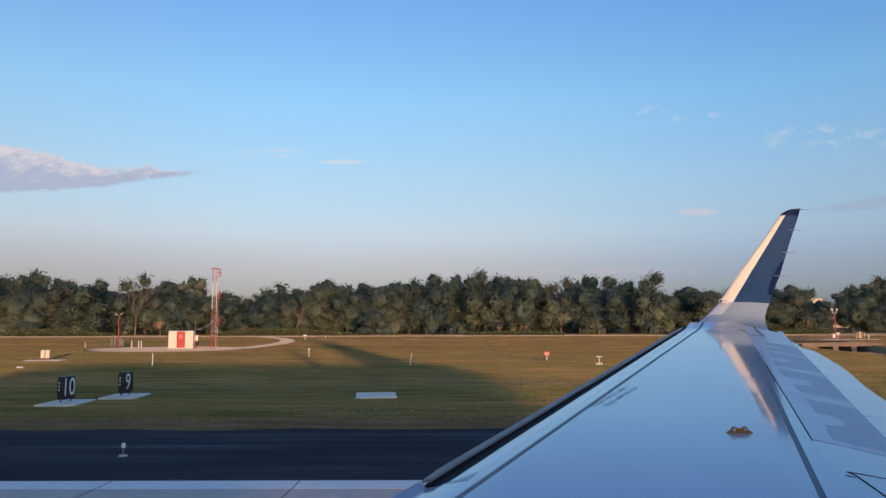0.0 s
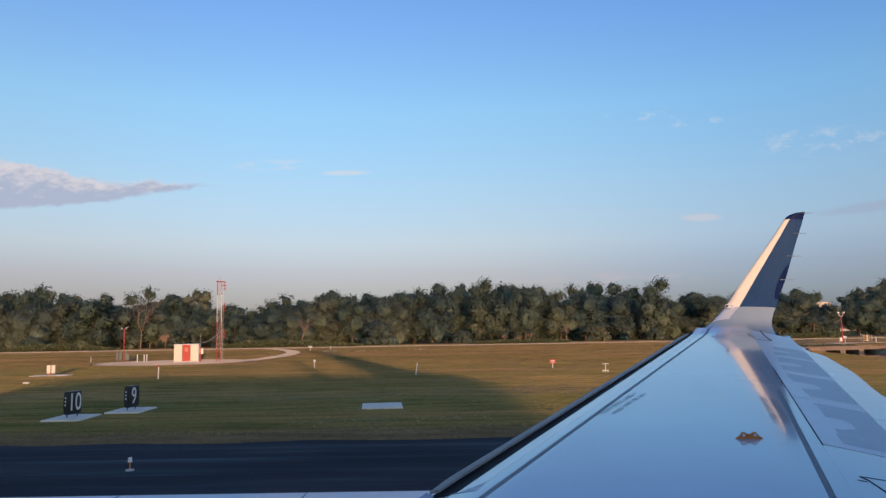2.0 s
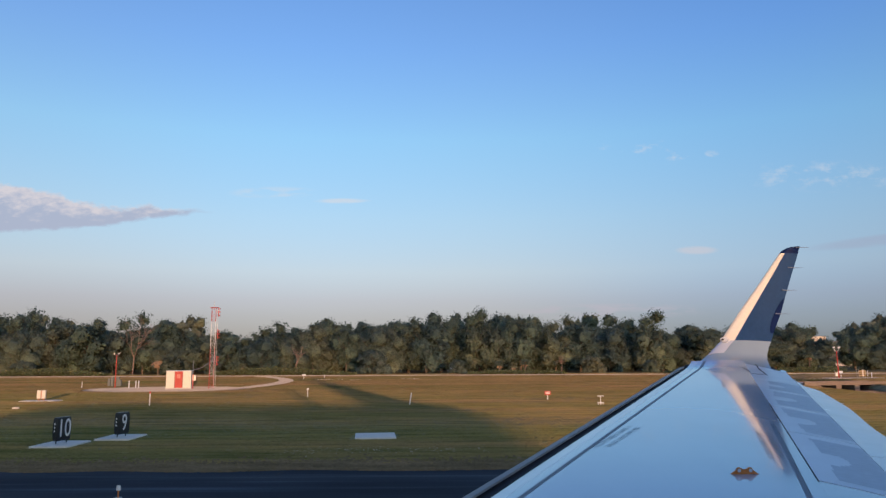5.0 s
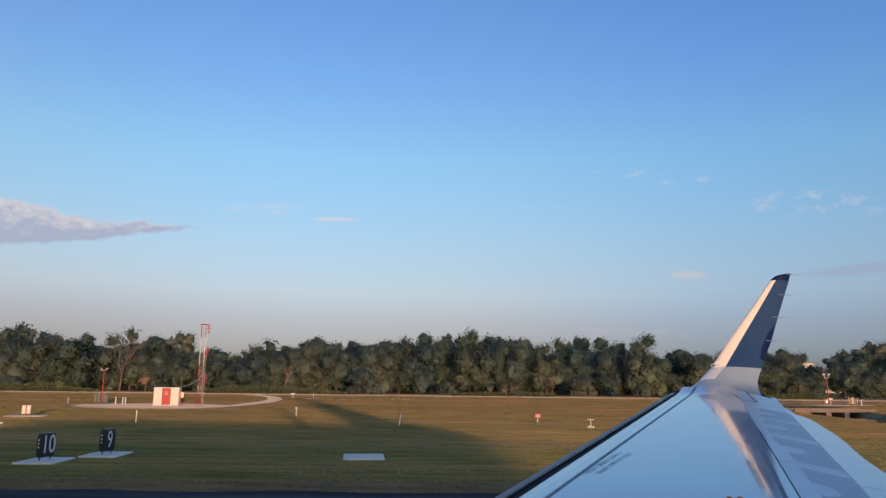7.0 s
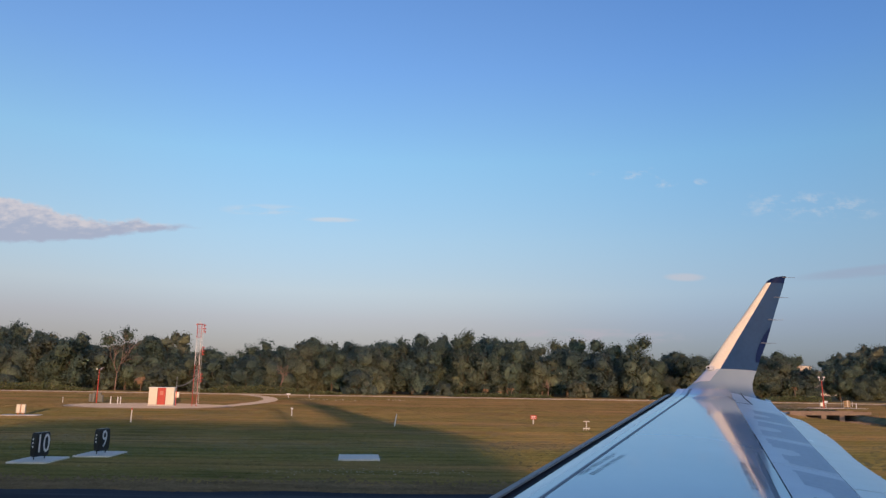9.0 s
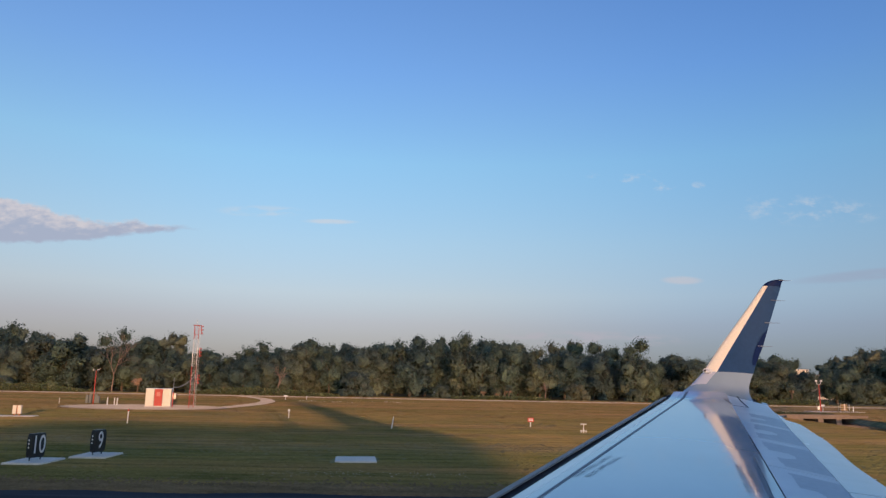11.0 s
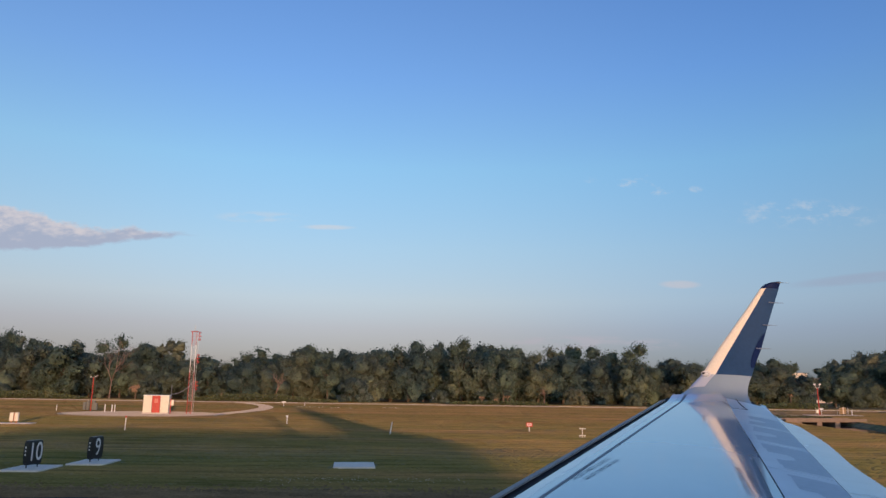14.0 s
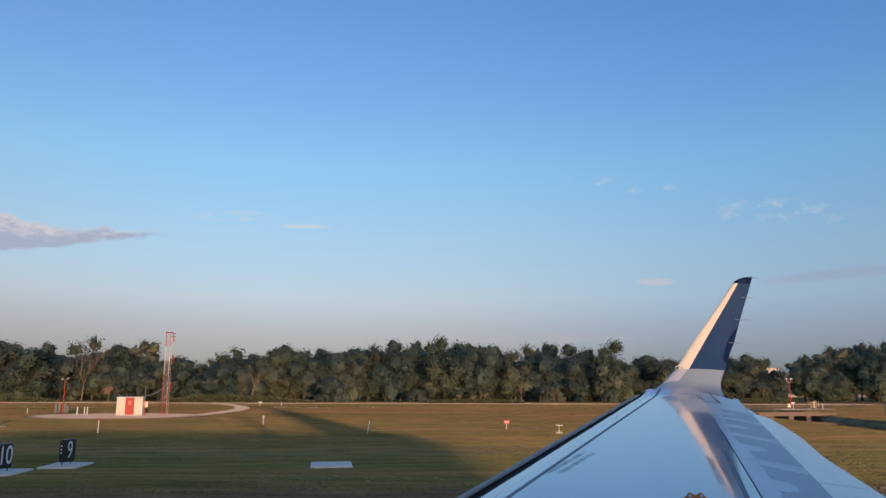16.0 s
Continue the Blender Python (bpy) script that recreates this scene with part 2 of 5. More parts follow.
def wing_material(name, a, b, rough=0.16, coat=0.6):
    m = material(name, a, rough, 0.0, coat, 0.6)
    nt = m.node_tree
    p = nt.nodes["Principled BSDF"]
    cloud = add_noise(nt, 0.9, 4, (1, 0.4, 1), coords="Object")
    streak = add_noise(nt, 1.2, 4, (1.0, 2.0, 1), (0, 0, 0.46))
    c = ramp(nt, cloud, [(0.3, a), (0.7, b)])
    s = ramp(nt, streak, [(0.3, (0.975, 0.975, 0.975)), (0.6, (1, 1, 1))])
    nt.links.new(mix(nt, 0.8, c, s, "MULTIPLY"), p.inputs["Base Color"])
    r = ramp(nt, streak, [(0.3, (rough * 1.25,) * 3), (0.7, (rough * 0.9,) * 3)])
    nt.links.new(r, p.inputs["Roughness"])
    return m


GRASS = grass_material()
LEAF = leaf_material("oak_leaves", (0.150, 0.196, 0.142), (0.186, 0.224, 0.156), (0.222, 0.230, 0.164))
LEAF_OLIVE = leaf_material("olive_leaves", (0.176, 0.202, 0.138), (0.208, 0.228, 0.150), (0.248, 0.236, 0.166))
SHRUB = leaf_material("shrub_leaves", (0.14, 0.165, 0.070), (0.23, 0.23, 0.095), (0.36, 0.30, 0.17))
BARK = worn("bark", (0.10, 0.075, 0.055), (0.20, 0.15, 0.11), 0.9, 1.5, bumps=0.5, dist=0.05)
DEADWOOD = worn("dead_wood", (0.20, 0.14, 0.11), (0.33, 0.22, 0.17), 0.9, 1.5, bumps=0.3)
ASPHALT = asphalt_material()
JOINT = worn("joint_filler", (0.10, 0.10, 0.10), (0.18, 0.175, 0.17), 0.8, 2)
TAR = worn("tar", (0.005, 0.005, 0.006), (0.01, 0.01, 0.01), 0.5, 3)
dull(TAR, 0.02)
CONCRETE = worn("concrete", (0.54, 0.475, 0.41), (0.64, 0.57, 0.50), 0.85, 0.5, bumps=0.15)
PAD = worn("pad_concrete", (0.74, 0.67, 0.57), (0.82, 0.75, 0.65), 0.85, 1.5, bumps=0.15)
WHITE_LINE = worn("road_paint", (0.76, 0.76, 0.75), (0.86, 0.86, 0.85), 0.6, 2.0, bumps=0.1)
DIRT = worn("dirt_road", (0.36, 0.31, 0.255), (0.50, 0.44, 0.37), 0.95, 0.3, bumps=0.3)
DEADGRASS = worn("dead_grass", (0.10, 0.085, 0.045), (0.26, 0.20, 0.12), 0.95, 0.9, bumps=0.5, stretch=(0.25, 1, 1), dist=0.05)
GRAVEL = worn("gravel", (0.32, 0.25, 0.18), (0.48, 0.39, 0.30), 0.95, 1.2, bumps=0.4)
WING = wing_material("wing_paint", (0.40, 0.43, 0.49), (0.45, 0.48, 0.54), 0.11)
WING_PALE = wing_material("pale_wing_paint", (0.55, 0.58, 0.62), (0.62, 0.65, 0.68), 0.22)
# greyer, cooler tone puts the fuselage's shadow on the root into its colour
WING_ROOT = wing_material("shaded_root_paint", (0.31, 0.39, 0.42), (0.36, 0.44, 0.47), 0.2, 0.45)
WING_REAR = wing_material("spoiler_paint", (0.66, 0.70, 0.74), (0.72, 0.76, 0.79), 0.35, 0.2)
WING_PATCH = worn("spoiler_dark_grey", (0.385, 0.43, 0.485), (0.43, 0.475, 0.53), 0.35, 2, bumps=0)
WING_GREY = worn("grey_stripe_paint", (0.10, 0.11, 0.13), (0.14, 0.15, 0.17), 0.45, 3, bumps=0)
STENCIL = worn("stencil_paint", (0.07, 0.075, 0.085), (0.11, 0.115, 0.13), 0.5, 9, bumps=0)
STENCIL_FAINT = worn("faded_stencil_paint", (0.075, 0.10, 0.13), (0.12, 0.15, 0.19), 0.5, 9, bumps=0)
# near black for seams and backing, and for shade painted behind the slats
WING_DARK = worn("dark_seal_and_shade", (0.020, 0.020, 0.022), (0.032, 0.032, 0.034), 0.6, 3, bumps=0)
SLAT = worn("slat_metal", (0.30, 0.28, 0.25), (0.38, 0.355, 0.32), 0.55, 3, bumps=0)
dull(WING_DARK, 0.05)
dull(SLAT, 0.15)
METAL = worn("bare_leading_edge", (0.92, 0.80, 0.60), (0.95, 0.83, 0.64), 0.5, 4, metal=0.0, bumps=0)
NAVY = worn("navy_paint", (0.010, 0.046, 0.120), (0.014, 0.054, 0.140), 0.5, 2, coat=0.0, bumps=0)
NAVY_DEEP = worn("deep_navy_paint", (0.003, 0.014, 0.065), (0.005, 0.018, 0.08), 0.5, 2, bumps=0)
dull(NAVY, 0.25)
dull(NAVY_DEEP, 0.10)
FUSELAGE = worn("fuselage_paint", (0.70, 0.71, 0.73), (0.78, 0.79, 0.80), 0.3, 0.5, coat=0.5, bumps=0)
ORANGE = worn("orange_paint", (0.55, 0.16, 0.02), (0.66, 0.22, 0.04), 0.5, 8, bumps=0)
RED = worn("red_paint", (0.45, 0.035, 0.025), (0.60, 0.06, 0.04), 0.55, 2, bumps=0.05)
FADED = worn("faded_red_paint", (0.55, 0.16, 0.12), (0.66, 0.24, 0.18), 0.6, 3, bumps=0.05)
WHITE = worn("white_paint", (0.70, 0.69, 0.66), (0.82, 0.81, 0.78), 0.55, 2, bumps=0.05)
BLACK = worn("black_panel", (0.008, 0.008, 0.009), (0.016, 0.016, 0.016), 0.35, 3, bumps=0)
BOARD = worn("weathered_board", (0.30, 0.19, 0.09), (0.40, 0.27, 0.14), 0.8, 5, bumps=0.1, stretch=(0.3, 1, 4))
CABINET = worn("grey_green_paint", (0.15, 0.155, 0.13), (0.21, 0.21, 0.18), 0.6, 4, bumps=0.05)
STEEL = worn("galvanised_steel", (0.30, 0.31, 0.32), (0.42, 0.43, 0.44), 0.45, 5, metal=0.7, bumps=0.05)
PANEL = worn("cream_panel_paint", (0.72, 0.66, 0.52), (0.80, 0.74, 0.60), 0.5, 2, bumps=0.05)
CREAM = worn("cream_render", (0.60, 0.52, 0.40), (0.70, 0.62, 0.50), 0.8, 0.3, bumps=0.1)
OFFICE = worn("office_concrete", (0.12, 0.115, 0.11), (0.17, 0.16, 0.15), 0.8, 0.2, bumps=0.1)
BRIDGE = worn("stained_concrete", (0.20, 0.15, 0.11), (0.28, 0.21, 0.16), 0.9, 0.6, bumps=0.2)
GLASS = worn("window_glass", (0.02, 0.03, 0.04), (0.035, 0.045, 0.055), 0.08, 1, bumps=0)
WATER = worn("canal_water", (0.02, 0.03, 0.035), (0.03, 0.04, 0.045), 0.05, 0.5, bumps=0.02)


# ---------------------------------------------------------------- mesh helpers
def link_mesh(name, bm, mat, parent=None, label="", smooth=False):
    me = bpy.data.meshes.new(name)
    bm.normal_update()
    bm.to_mesh(me)
    bm.free()
    me.materials.append(mat)
    if smooth:
        me.shade_smooth()
    ob = new(name, me)
    if parent:
        ob.parent = parent
    if label:
        ob["label"] = label
    return ob


def part(name, bm, mat, parent, label="", smooth=False):
    return link_mesh(name, bm, mat, parent, label, smooth)


def empty(name, x=0, y=0, z=0, turn=0):
    e = new(name)
    e.matrix_basis = pose(x, y, z, 0, 0, turn)
    return e


def add_box(bm, c, s, bevel=0.0, m=None):
    r = bmesh.ops.create_cube(bm, size=1.0)
    vs = r["verts"]
    for v in vs:
        v.co = Vector((v.co.x * s[0], v.co.y * s[1], v.co.z * s[2]))
    if bevel:
        es = list({e for v in vs for e in v.link_edges})
        out = bmesh.ops.bevel(bm, geom=es, offset=bevel, segments=2, affect="EDGES", profile=0.7)
        vs = list({v for f in out["faces"] for v in f.verts} | {v for v in vs if v.is_valid})
    for v in vs:
        if m:
            v.co = m @ v.co
        v.co += Vector(c)


def box(c, s, bevel=0.0):
    bm = bmesh.new()
    add_box(bm, c, s, bevel)
    return bm


def add_tube(bm, a, b, ra, rb=None, n=8):
    a, b = Vector(a), Vector(b)
    rb = ra if rb is None else rb
    d = b - a
    q = d.to_track_quat("Z", "Y")
    ra_ring, rb_ring = [], []
    for i in range(n):
        u = Vector((math.cos(2 * math.pi * i / n), math.sin(2 * math.pi * i / n), 0))
        ra_ring.append(bm.verts.new(a + q @ (u * ra)))
        rb_ring.append(bm.verts.new(b + q @ (u * rb)))
    for i in range(n):
        j = (i + 1) % n
        bm.faces.new((ra_ring[i], ra_ring[j], rb_ring[j], rb_ring[i]))
    bm.faces.new(ra_ring[::-1])
    bm.faces.new(rb_ring)


def tube(a, b, ra, rb=None, n=8):
    bm = bmesh.new()
    add_tube(bm, a, b, ra, rb, n)
    return bm


def slab(fn, us, vs, lift, thick):
    """A closed sheet over the grid us x vs; fn(u, v) gives the top's place."""
    bm = bmesh.new()
    top = [[bm.verts.new(fn(u, v) + Vector((0, 0, lift))) for v in vs] for u in us]
    low = [[bm.verts.new(fn(u, v) + Vector((0, 0, lift - thick))) for v in vs] for u in us]
    nu, nv = len(us), len(vs)
    for i in range(nu - 1):
        for j in range(nv - 1):
            bm.faces.new((top[i][j], top[i + 1][j], top[i + 1][j + 1], top[i][j + 1]))
            bm.faces.new((low[i][j + 1], low[i + 1][j + 1], low[i + 1][j], low[i][j]))
    for i in range(nu - 1):
        bm.faces.new((low[i][0], low[i + 1][0], top[i + 1][0], top[i][0]))
        bm.faces.new((top[i][-1], top[i + 1][-1], low[i + 1][-1], low[i][-1]))
    for j in range(nv - 1):
        bm.faces.new((top[0][j], top[0][j + 1], low[0][j + 1], low[0][j]))
        bm.faces.new((low[-1][j], low[-1][j + 1], top[-1][j + 1], top[-1][j]))
    bmesh.ops.recalc_face_normals(bm, faces=bm.faces)
    return bm


def lin(a, b, n):
    return [a + (b - a) * i / n for i in range(n + 1)]


# ---------------------------------------------------------------- ground
CANAL = [(60.0, 70.0, 3.4), (62.0, 92.0, 3.6), (66.0, 118.0, 3.8), (70.0, 136.0, 4.0), (80.0, 162.0, 4.5), (98.0, 190.0, 7.5), (108.0, 200.0, 8.5), (118.0, 203.0, 7.0)]


def ground_z(x, y):
    """Height of the grass: level but for the banks of the drainage canal."""
    z = -0.03 if abs(y) < 40 else 0.0
    if 45 < x < 135 and 55 < y < 206.5:
        near = 1e9
        for (ax, ay, aw), (bx, by, bw) in zip(CANAL, CANAL[1:]):
            t = min(1, max(0, ((x - ax) * (bx - ax) + (y - ay) * (by - ay)) / ((bx - ax) ** 2 + (by - ay) ** 2)))
            near = min(near, math.hypot(x - ax - t * (bx - ax), y - ay - t * (by - ay)) - (aw + t * (bw - aw)))
        u = min(1, max(0, 1 - (near + 0.8) / 4.0))
        z -= 1.15 * u * u * (3 - 2 * u)
    return z


def ground():
    bm = bmesh.new()
    xs = [-2600, -600, -200, 0, 44] + lin(46, 134, 58) + [200, 600, 2600]
    ys = [-2600, -400, -33.4, 33.4, 54] + lin(56, 207, 72) + [300, 700, 2600]
    g = [[bm.verts.new((x, y, ground_z(x, y))) for y in ys] for x in xs]
    for i in range(len(xs) - 1):
        for j in range(len(ys) - 1):
            bm.faces.new((g[i][j], g[i + 1][j], g[i + 1][j + 1], g[i][j + 1]))
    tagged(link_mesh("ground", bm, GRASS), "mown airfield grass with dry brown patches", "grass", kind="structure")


def strip(name, mat, edge_a, edge_b, x0, x1, n, z, label, category, thick=0.3, parent=None):
    """A flat band along x between two edges that may wander."""
    bm = slab(lambda x, v: Vector((x, edge_a(x) * (1 - v) + edge_b(x) * v, 0)), lin(x0, x1, n), [0, 1], z, thick)
    ob = link_mesh(name, bm, mat, parent)
    return tagged(ob, label, category, kind="structure")


def wobble(base, amp, scale, seed):
    return lambda x: base + amp * noise.noise((x * scale, seed, 0.3)) + amp * 0.4 * noise.noise((x * scale * 5, seed, 1.7))


ground()
strip("runway", CONCRETE, lambda x: -23.6, lambda x: 22.62, -900, 900, 90, 0.0, "pale concrete runway with worn joints", "runway")
strip("runway_edge_line", WHITE_LINE, lambda x: 21.5, lambda x: 22.55, -900, 900, 2, 0.006, "wide white painted runway edge line", "marking", 0.004)
strip("runway_shoulder", ASPHALT, lambda x: 22.62, wobble(33.2, 0.45, 0.25, 3), -300, 300, 1200, -0.004, "dark asphalt runway shoulder with ragged grass edge", "shoulder")
strip("dead_verge", DEADGRASS, wobble(33.0, 0.3, 0.25, 3), wobble(36.2, 1.6, 0.12, 30), -120, 100, 500, -0.012, "strip of dead brown grass by the asphalt", "verge", 0.05)
strip("dirt_road", DIRT, wobble(207.5, 0.8, 0.02, 8), wobble(212, 0.9, 0.02, 12), -700, 150, 240, 0.07, "pale dirt perimeter road before the trees", "road", 0.05)


def cracks():
    """Tar-dark cracks across the shoulder and pale joints across the edge line."""
    rnd = random.Random(4)
    for x0, long in ((-7.0, 3.0), (3.5, 1.2), (-16.5, 6.0), (-3.2, 0.9), (9.0, 2.5)):
        bm = bmesh.new()
        y, x, prev = 33.0 - rnd.random() * 1.0, x0, None
        for k in range(14):
            w = 0.05 * (1 - k / 16)
            a, b = bm.verts.new((x - w, y, 0.001)), bm.verts.new((x + w, y, 0.001))
            if prev:
                bm.faces.new((prev[0], prev[1], b, a))
            prev = (a, b)
            y -= long / 14
            x -= rnd.uniform(-0.05, 0.22) * long / 2
        tagged(link_mesh("asphalt_crack", bm, TAR), "dark crack in the asphalt shoulder", "crack", group="cracks in the shoulder", kind="structure")
    for k in range(-9, 10):
        bm = slab(lambda u, v: Vector((k * 5.6 + 1.2 + u + 0.05 * math.sin(v * 9 + k), 14.0 + v * 8.55, 0)), [0, 0.035], lin(0, 1, 8), 0.012, 0.004)
        tagged(link_mesh("runway_joint", bm, JOINT), "dark joint across the runway concrete", "joint", group="runway joints", kind="structure")


cracks()


# ---------------------------------------------------------------- airliner
def x_gap(y): return -0.04 + 0.50 * (y - 5.15)
def x_hinge(y): return 2.851 + 0.359 * (y - 6.0)
def x_thin(y): return 2.988 + 0.346 * (y - 6.0)
def x_spoil(y): return 4.27 + 0.359 * (y - 7.76)
def x_te(y): return 4.798 + 0.269 * (y - 7.70)


def wing_z(x, y):
    """Upper surface: dihedral, with the nose and the rear falling away."""
    le, te = x_gap(y) - 0.1, x_te(y)
    c = max(te - le, 0.3)
    s = (x - le) / c
    z = 4.66 - 0.09 * (15.3 - y) + 0.11 * max(0.0, y - 14.45) ** 2
    if s > 0.5:
        z -= 0.16 * (s - 0.5) ** 2 * c
    if 0 < s < 0.14:
        z -= 0.8 * (0.14 - s) ** 2 * c
    elif s <= 0:
        z -= 0.02 + 0.25 * min(-s, 0.2) * c
    return z


def wing_sheet(xa, xb, y0, y1, nx, ny, lift, thick, name, mat, parent, label="", skew=0.0):
    """A skin panel between two chordwise lines; skew slides the ends with the chord."""
    def at(v, u):
        y = y0 + (y1 - y0) * v - skew * u
        x = xa(y) + (xb(y) - xa(y)) * u
        return Vector((x, y, wing_z(x, y)))
    bm = slab(at, lin(0, 1, ny), lin(0, 1, nx), lift, thick)
    return part(name, bm, mat, parent, label, False)


def smooth_by_angle(ob):
    for p in ob.data.polygons:
        p.use_smooth = True
    ob.data.set_sharp_from_angle(angle=radians(35))


def fuselage(parent):
    bm = bmesh.new()
    n, cy = 48, -1.60
    stations = [(-19.4, 0.15, 3.3), (-19.0, 0.6, 3.35), (-18.0, 1.15, 3.5), (-16.5, 1.6, 3.65), (-14.5, 1.92, 3.8), (-12.0, 2.03, 3.85),
                (-6, 2.03, 3.85), (-2, 2.03, 3.85), (-0.34, 2.03, 3.85), (0.34, 2.03, 3.85), (2, 2.03, 3.85), (6, 2.03, 3.85), (11, 2.03, 3.85),
                (15, 1.85, 4.02), (18, 1.5, 4.3), (21, 1.02, 4.65), (23.5, 0.55, 4.95), (25.3, 0.2, 5.15)]
    rings = []
    for x, r, z in stations:
        rings.append([bm.verts.new((x, cy + r * math.cos(2 * math.pi * (k + 0.5) / n), z + r * math.sin(2 * math.pi * (k + 0.5) / n))) for k in range(n)])
    for i in range(len(rings) - 1):
        for k in range(n):
            j = (k + 1) % n
            mid_z = (rings[i][k].co.z + rings[i][j].co.z) / 2
            if stations[i][0] == -0.34 and rings[i][k].co.y > cy and 4.40 < mid_z < 5.25:
                continue      # the window opening
            bm.faces.new((rings[i][k], rings[i][j], rings[i + 1][j], rings[i + 1][k]))
    bm.faces.new(rings[0][::-1])
    bm.faces.new(rings[-1])
    bmesh.ops.recalc_face_normals(bm, faces=bm.faces)
    return part("fuselage", bm, FUSELAGE, parent, "white painted fuselage with a window opening", True)


def foil(stations, name, mat, parent, label="", s0=0.0, s1=1.0, n=10, normal=(0, 1, 0), thick=0.1):
    """A loft of thin aerofoil sections. Each station: leading x, trailing x, y, z, thickness direction, s range."""
    bm = bmesh.new()
    rows = []
    for le, te, y, z, nrm, a, b, th in stations:
        up, dn = [], []
        for k in range(n + 1):
            s = a + (b - a) * k / n
            t = th * 2.6 * (math.sqrt(max(s, 0)) * (1 - s) + 0.02) / 2
            base = Vector((le + (te - le) * s, y, z))
            up.append(bm.verts.new(base + Vector(nrm) * t))
            dn.append(bm.verts.new(base - Vector(nrm) * t))
        rows.append(up + dn[::-1])
    for r0, r1 in zip(rows, rows[1:]):
        m = len(r0)
        for k in range(m):
            j = (k + 1) % m
            bm.faces.new((r0[k], r0[j], r1[j], r1[k]))
    bm.faces.new(rows[0][::-1])
    bm.faces.new(rows[-1])
    bmesh.ops.recalc_face_normals(bm, faces=bm.faces)
    ob = part(name, bm, mat, parent, label)
    smooth_by_angle(ob)
    return ob


def winglet(parent):
    # arc of the tip from the wing's end up to the top: y, z, leading x, trailing x
    arc = [(14.9, 4.53, 4.90, 6.60), (15.25, 4.625, 5.13, 6.69), (15.5, 4.735, 5.36, 6.76), (15.68, 4.855, 5.58, 6.84), (15.82, 5.02, 5.79, 6.95), (15.92, 5.14, 5.95, 7.05),
           (16.02, 5.40, 6.17, 7.19), (16.14, 5.75, 6.46, 7.40), (16.26, 6.18, 6.83, 7.60), (16.38, 6.65, 7.23, 7.82), (16.47, 7.02, 7.53, 8.00), (16.49, 7.13, 7.62, 8.045)]
    wl = None

    def normal(i):
        a, b = arc[max(i - 1, 0)], arc[min(i + 1, len(arc) - 1)]
        d = Vector((0, b[0] - a[0], b[1] - a[1])).normalized()
        return (0, -d.z, d.y)

    def inner(i):            # where the bare leading edge ends, as a part of the chord
        return 0.265

    def st(i, a, b, th=None):
        y, z, le, te = arc[i]
        return (le, te, y, z, normal(i), a, b, th or (0.16 - 0.07 * i / 11))
    wl = foil([st(i, 0, 1) for i in range(0, 4)] + [st(i, 0.262, 1) for i in (4, 5)], "winglet", WING_ROOT, parent, "grey curved winglet root, toned as if shaded")
    foil([st(i, 0.0, inner(i)) for i in (3, 4, 5)], "root_edge", WING_PALE, wl, "pale grey leading edge of the root")
    foil([st(i, 0.0, inner(i)) for i in range(5, 12)], "leading_edge", METAL, wl, "bare metal leading edge strip")
    foil([st(i, inner(i), 1.0) for i in range(5, 12)], "winglet_panel", NAVY, wl, "navy blue painted winglet panel")
    cap = [(7.62, 8.045, 16.49, 7.13), (7.68, 8.065, 16.495, 7.19), (7.76, 8.085, 16.498, 7.24), (7.86, 8.105, 16.50, 7.275), (8.0, 8.12, 16.50, 7.29)]
    foil([(a, b, y, z, normal(11), 0, 1, 0.085) for a, b, y, z in cap], "winglet_cap", NAVY_DEEP, wl, "dark navy rounded winglet cap")
    # the darker painted emblem part along the trailing edge, a plain lens shape
    bm = bmesh.new()
    rows = []
    for k in range(13):
        u = k / 12
        z = 5.32 + 0.80 * u
        i = next(j for j in range(5, 11) if arc[j + 1][1] >= z)
        f = (z - arc[i][1]) / (arc[i + 1][1] - arc[i][1])
        y = arc[i][0] + f * (arc[i + 1][0] - arc[i][0])
        te = arc[i][3] + f * (arc[i + 1][3] - arc[i][3])
        le = arc[i][2] + f * (arc[i + 1][2] - arc[i][2])
        w = 0.15 * math.sin(math.pi * min(1, 0.12 + 0.88 * u)) ** 0.7 + 0.005
        row = []
        for x in (te - w, te - w / 2, te - 0.004):
            s = (x - le) / (te - le)
            t = 0.11 * 2.6 * (math.sqrt(s) * (1 - s) + 0.02) / 2
            row.append(bm.verts.new((x, y - t - 0.012, z + 0.003)))
        rows.append(row)
    for a, b in zip(rows, rows[1:]):
        for k in range(2):
            bm.faces.new((a[k], a[k + 1], b[k + 1], b[k]))
    part("painted_emblem", bm, NAVY_DEEP, wl, "darker navy painted shape")
    for z, x, y in ((7.275, 8.11, 16.5), (6.80, 7.89, 16.41), (6.28, 7.66, 16.28), (5.75, 7.41, 16.14)):
        bm = tube((x - 0.14, y - 0.03, z + 0.005), (x + 0.02, y - 0.01, z), 0.012, 0.009, 6)
        add_tube(bm, (x + 0.02, y - 0.01, z), (x + 0.20, y - 0.01, z + 0.0), 0.006, 0.003, 6)
        part("static_discharger", bm, STEEL, wl, "thin static wick")
    lamp = Vector((6.01, 15.83, 5.175))
    bm = bmesh.new()
    bmesh.ops.create_uvsphere(bm, u_segments=16, v_segments=8, radius=1.0)
    for v in bm.verts:
        v.co = Vector((v.co.x * 0.085, v.co.y * 0.035, v.co.z * 0.045)) + lamp
    lens = part("position_light", bm, WING_PALE, wl, "small pale wingtip lamp cover", True)
    bm = bmesh.new()
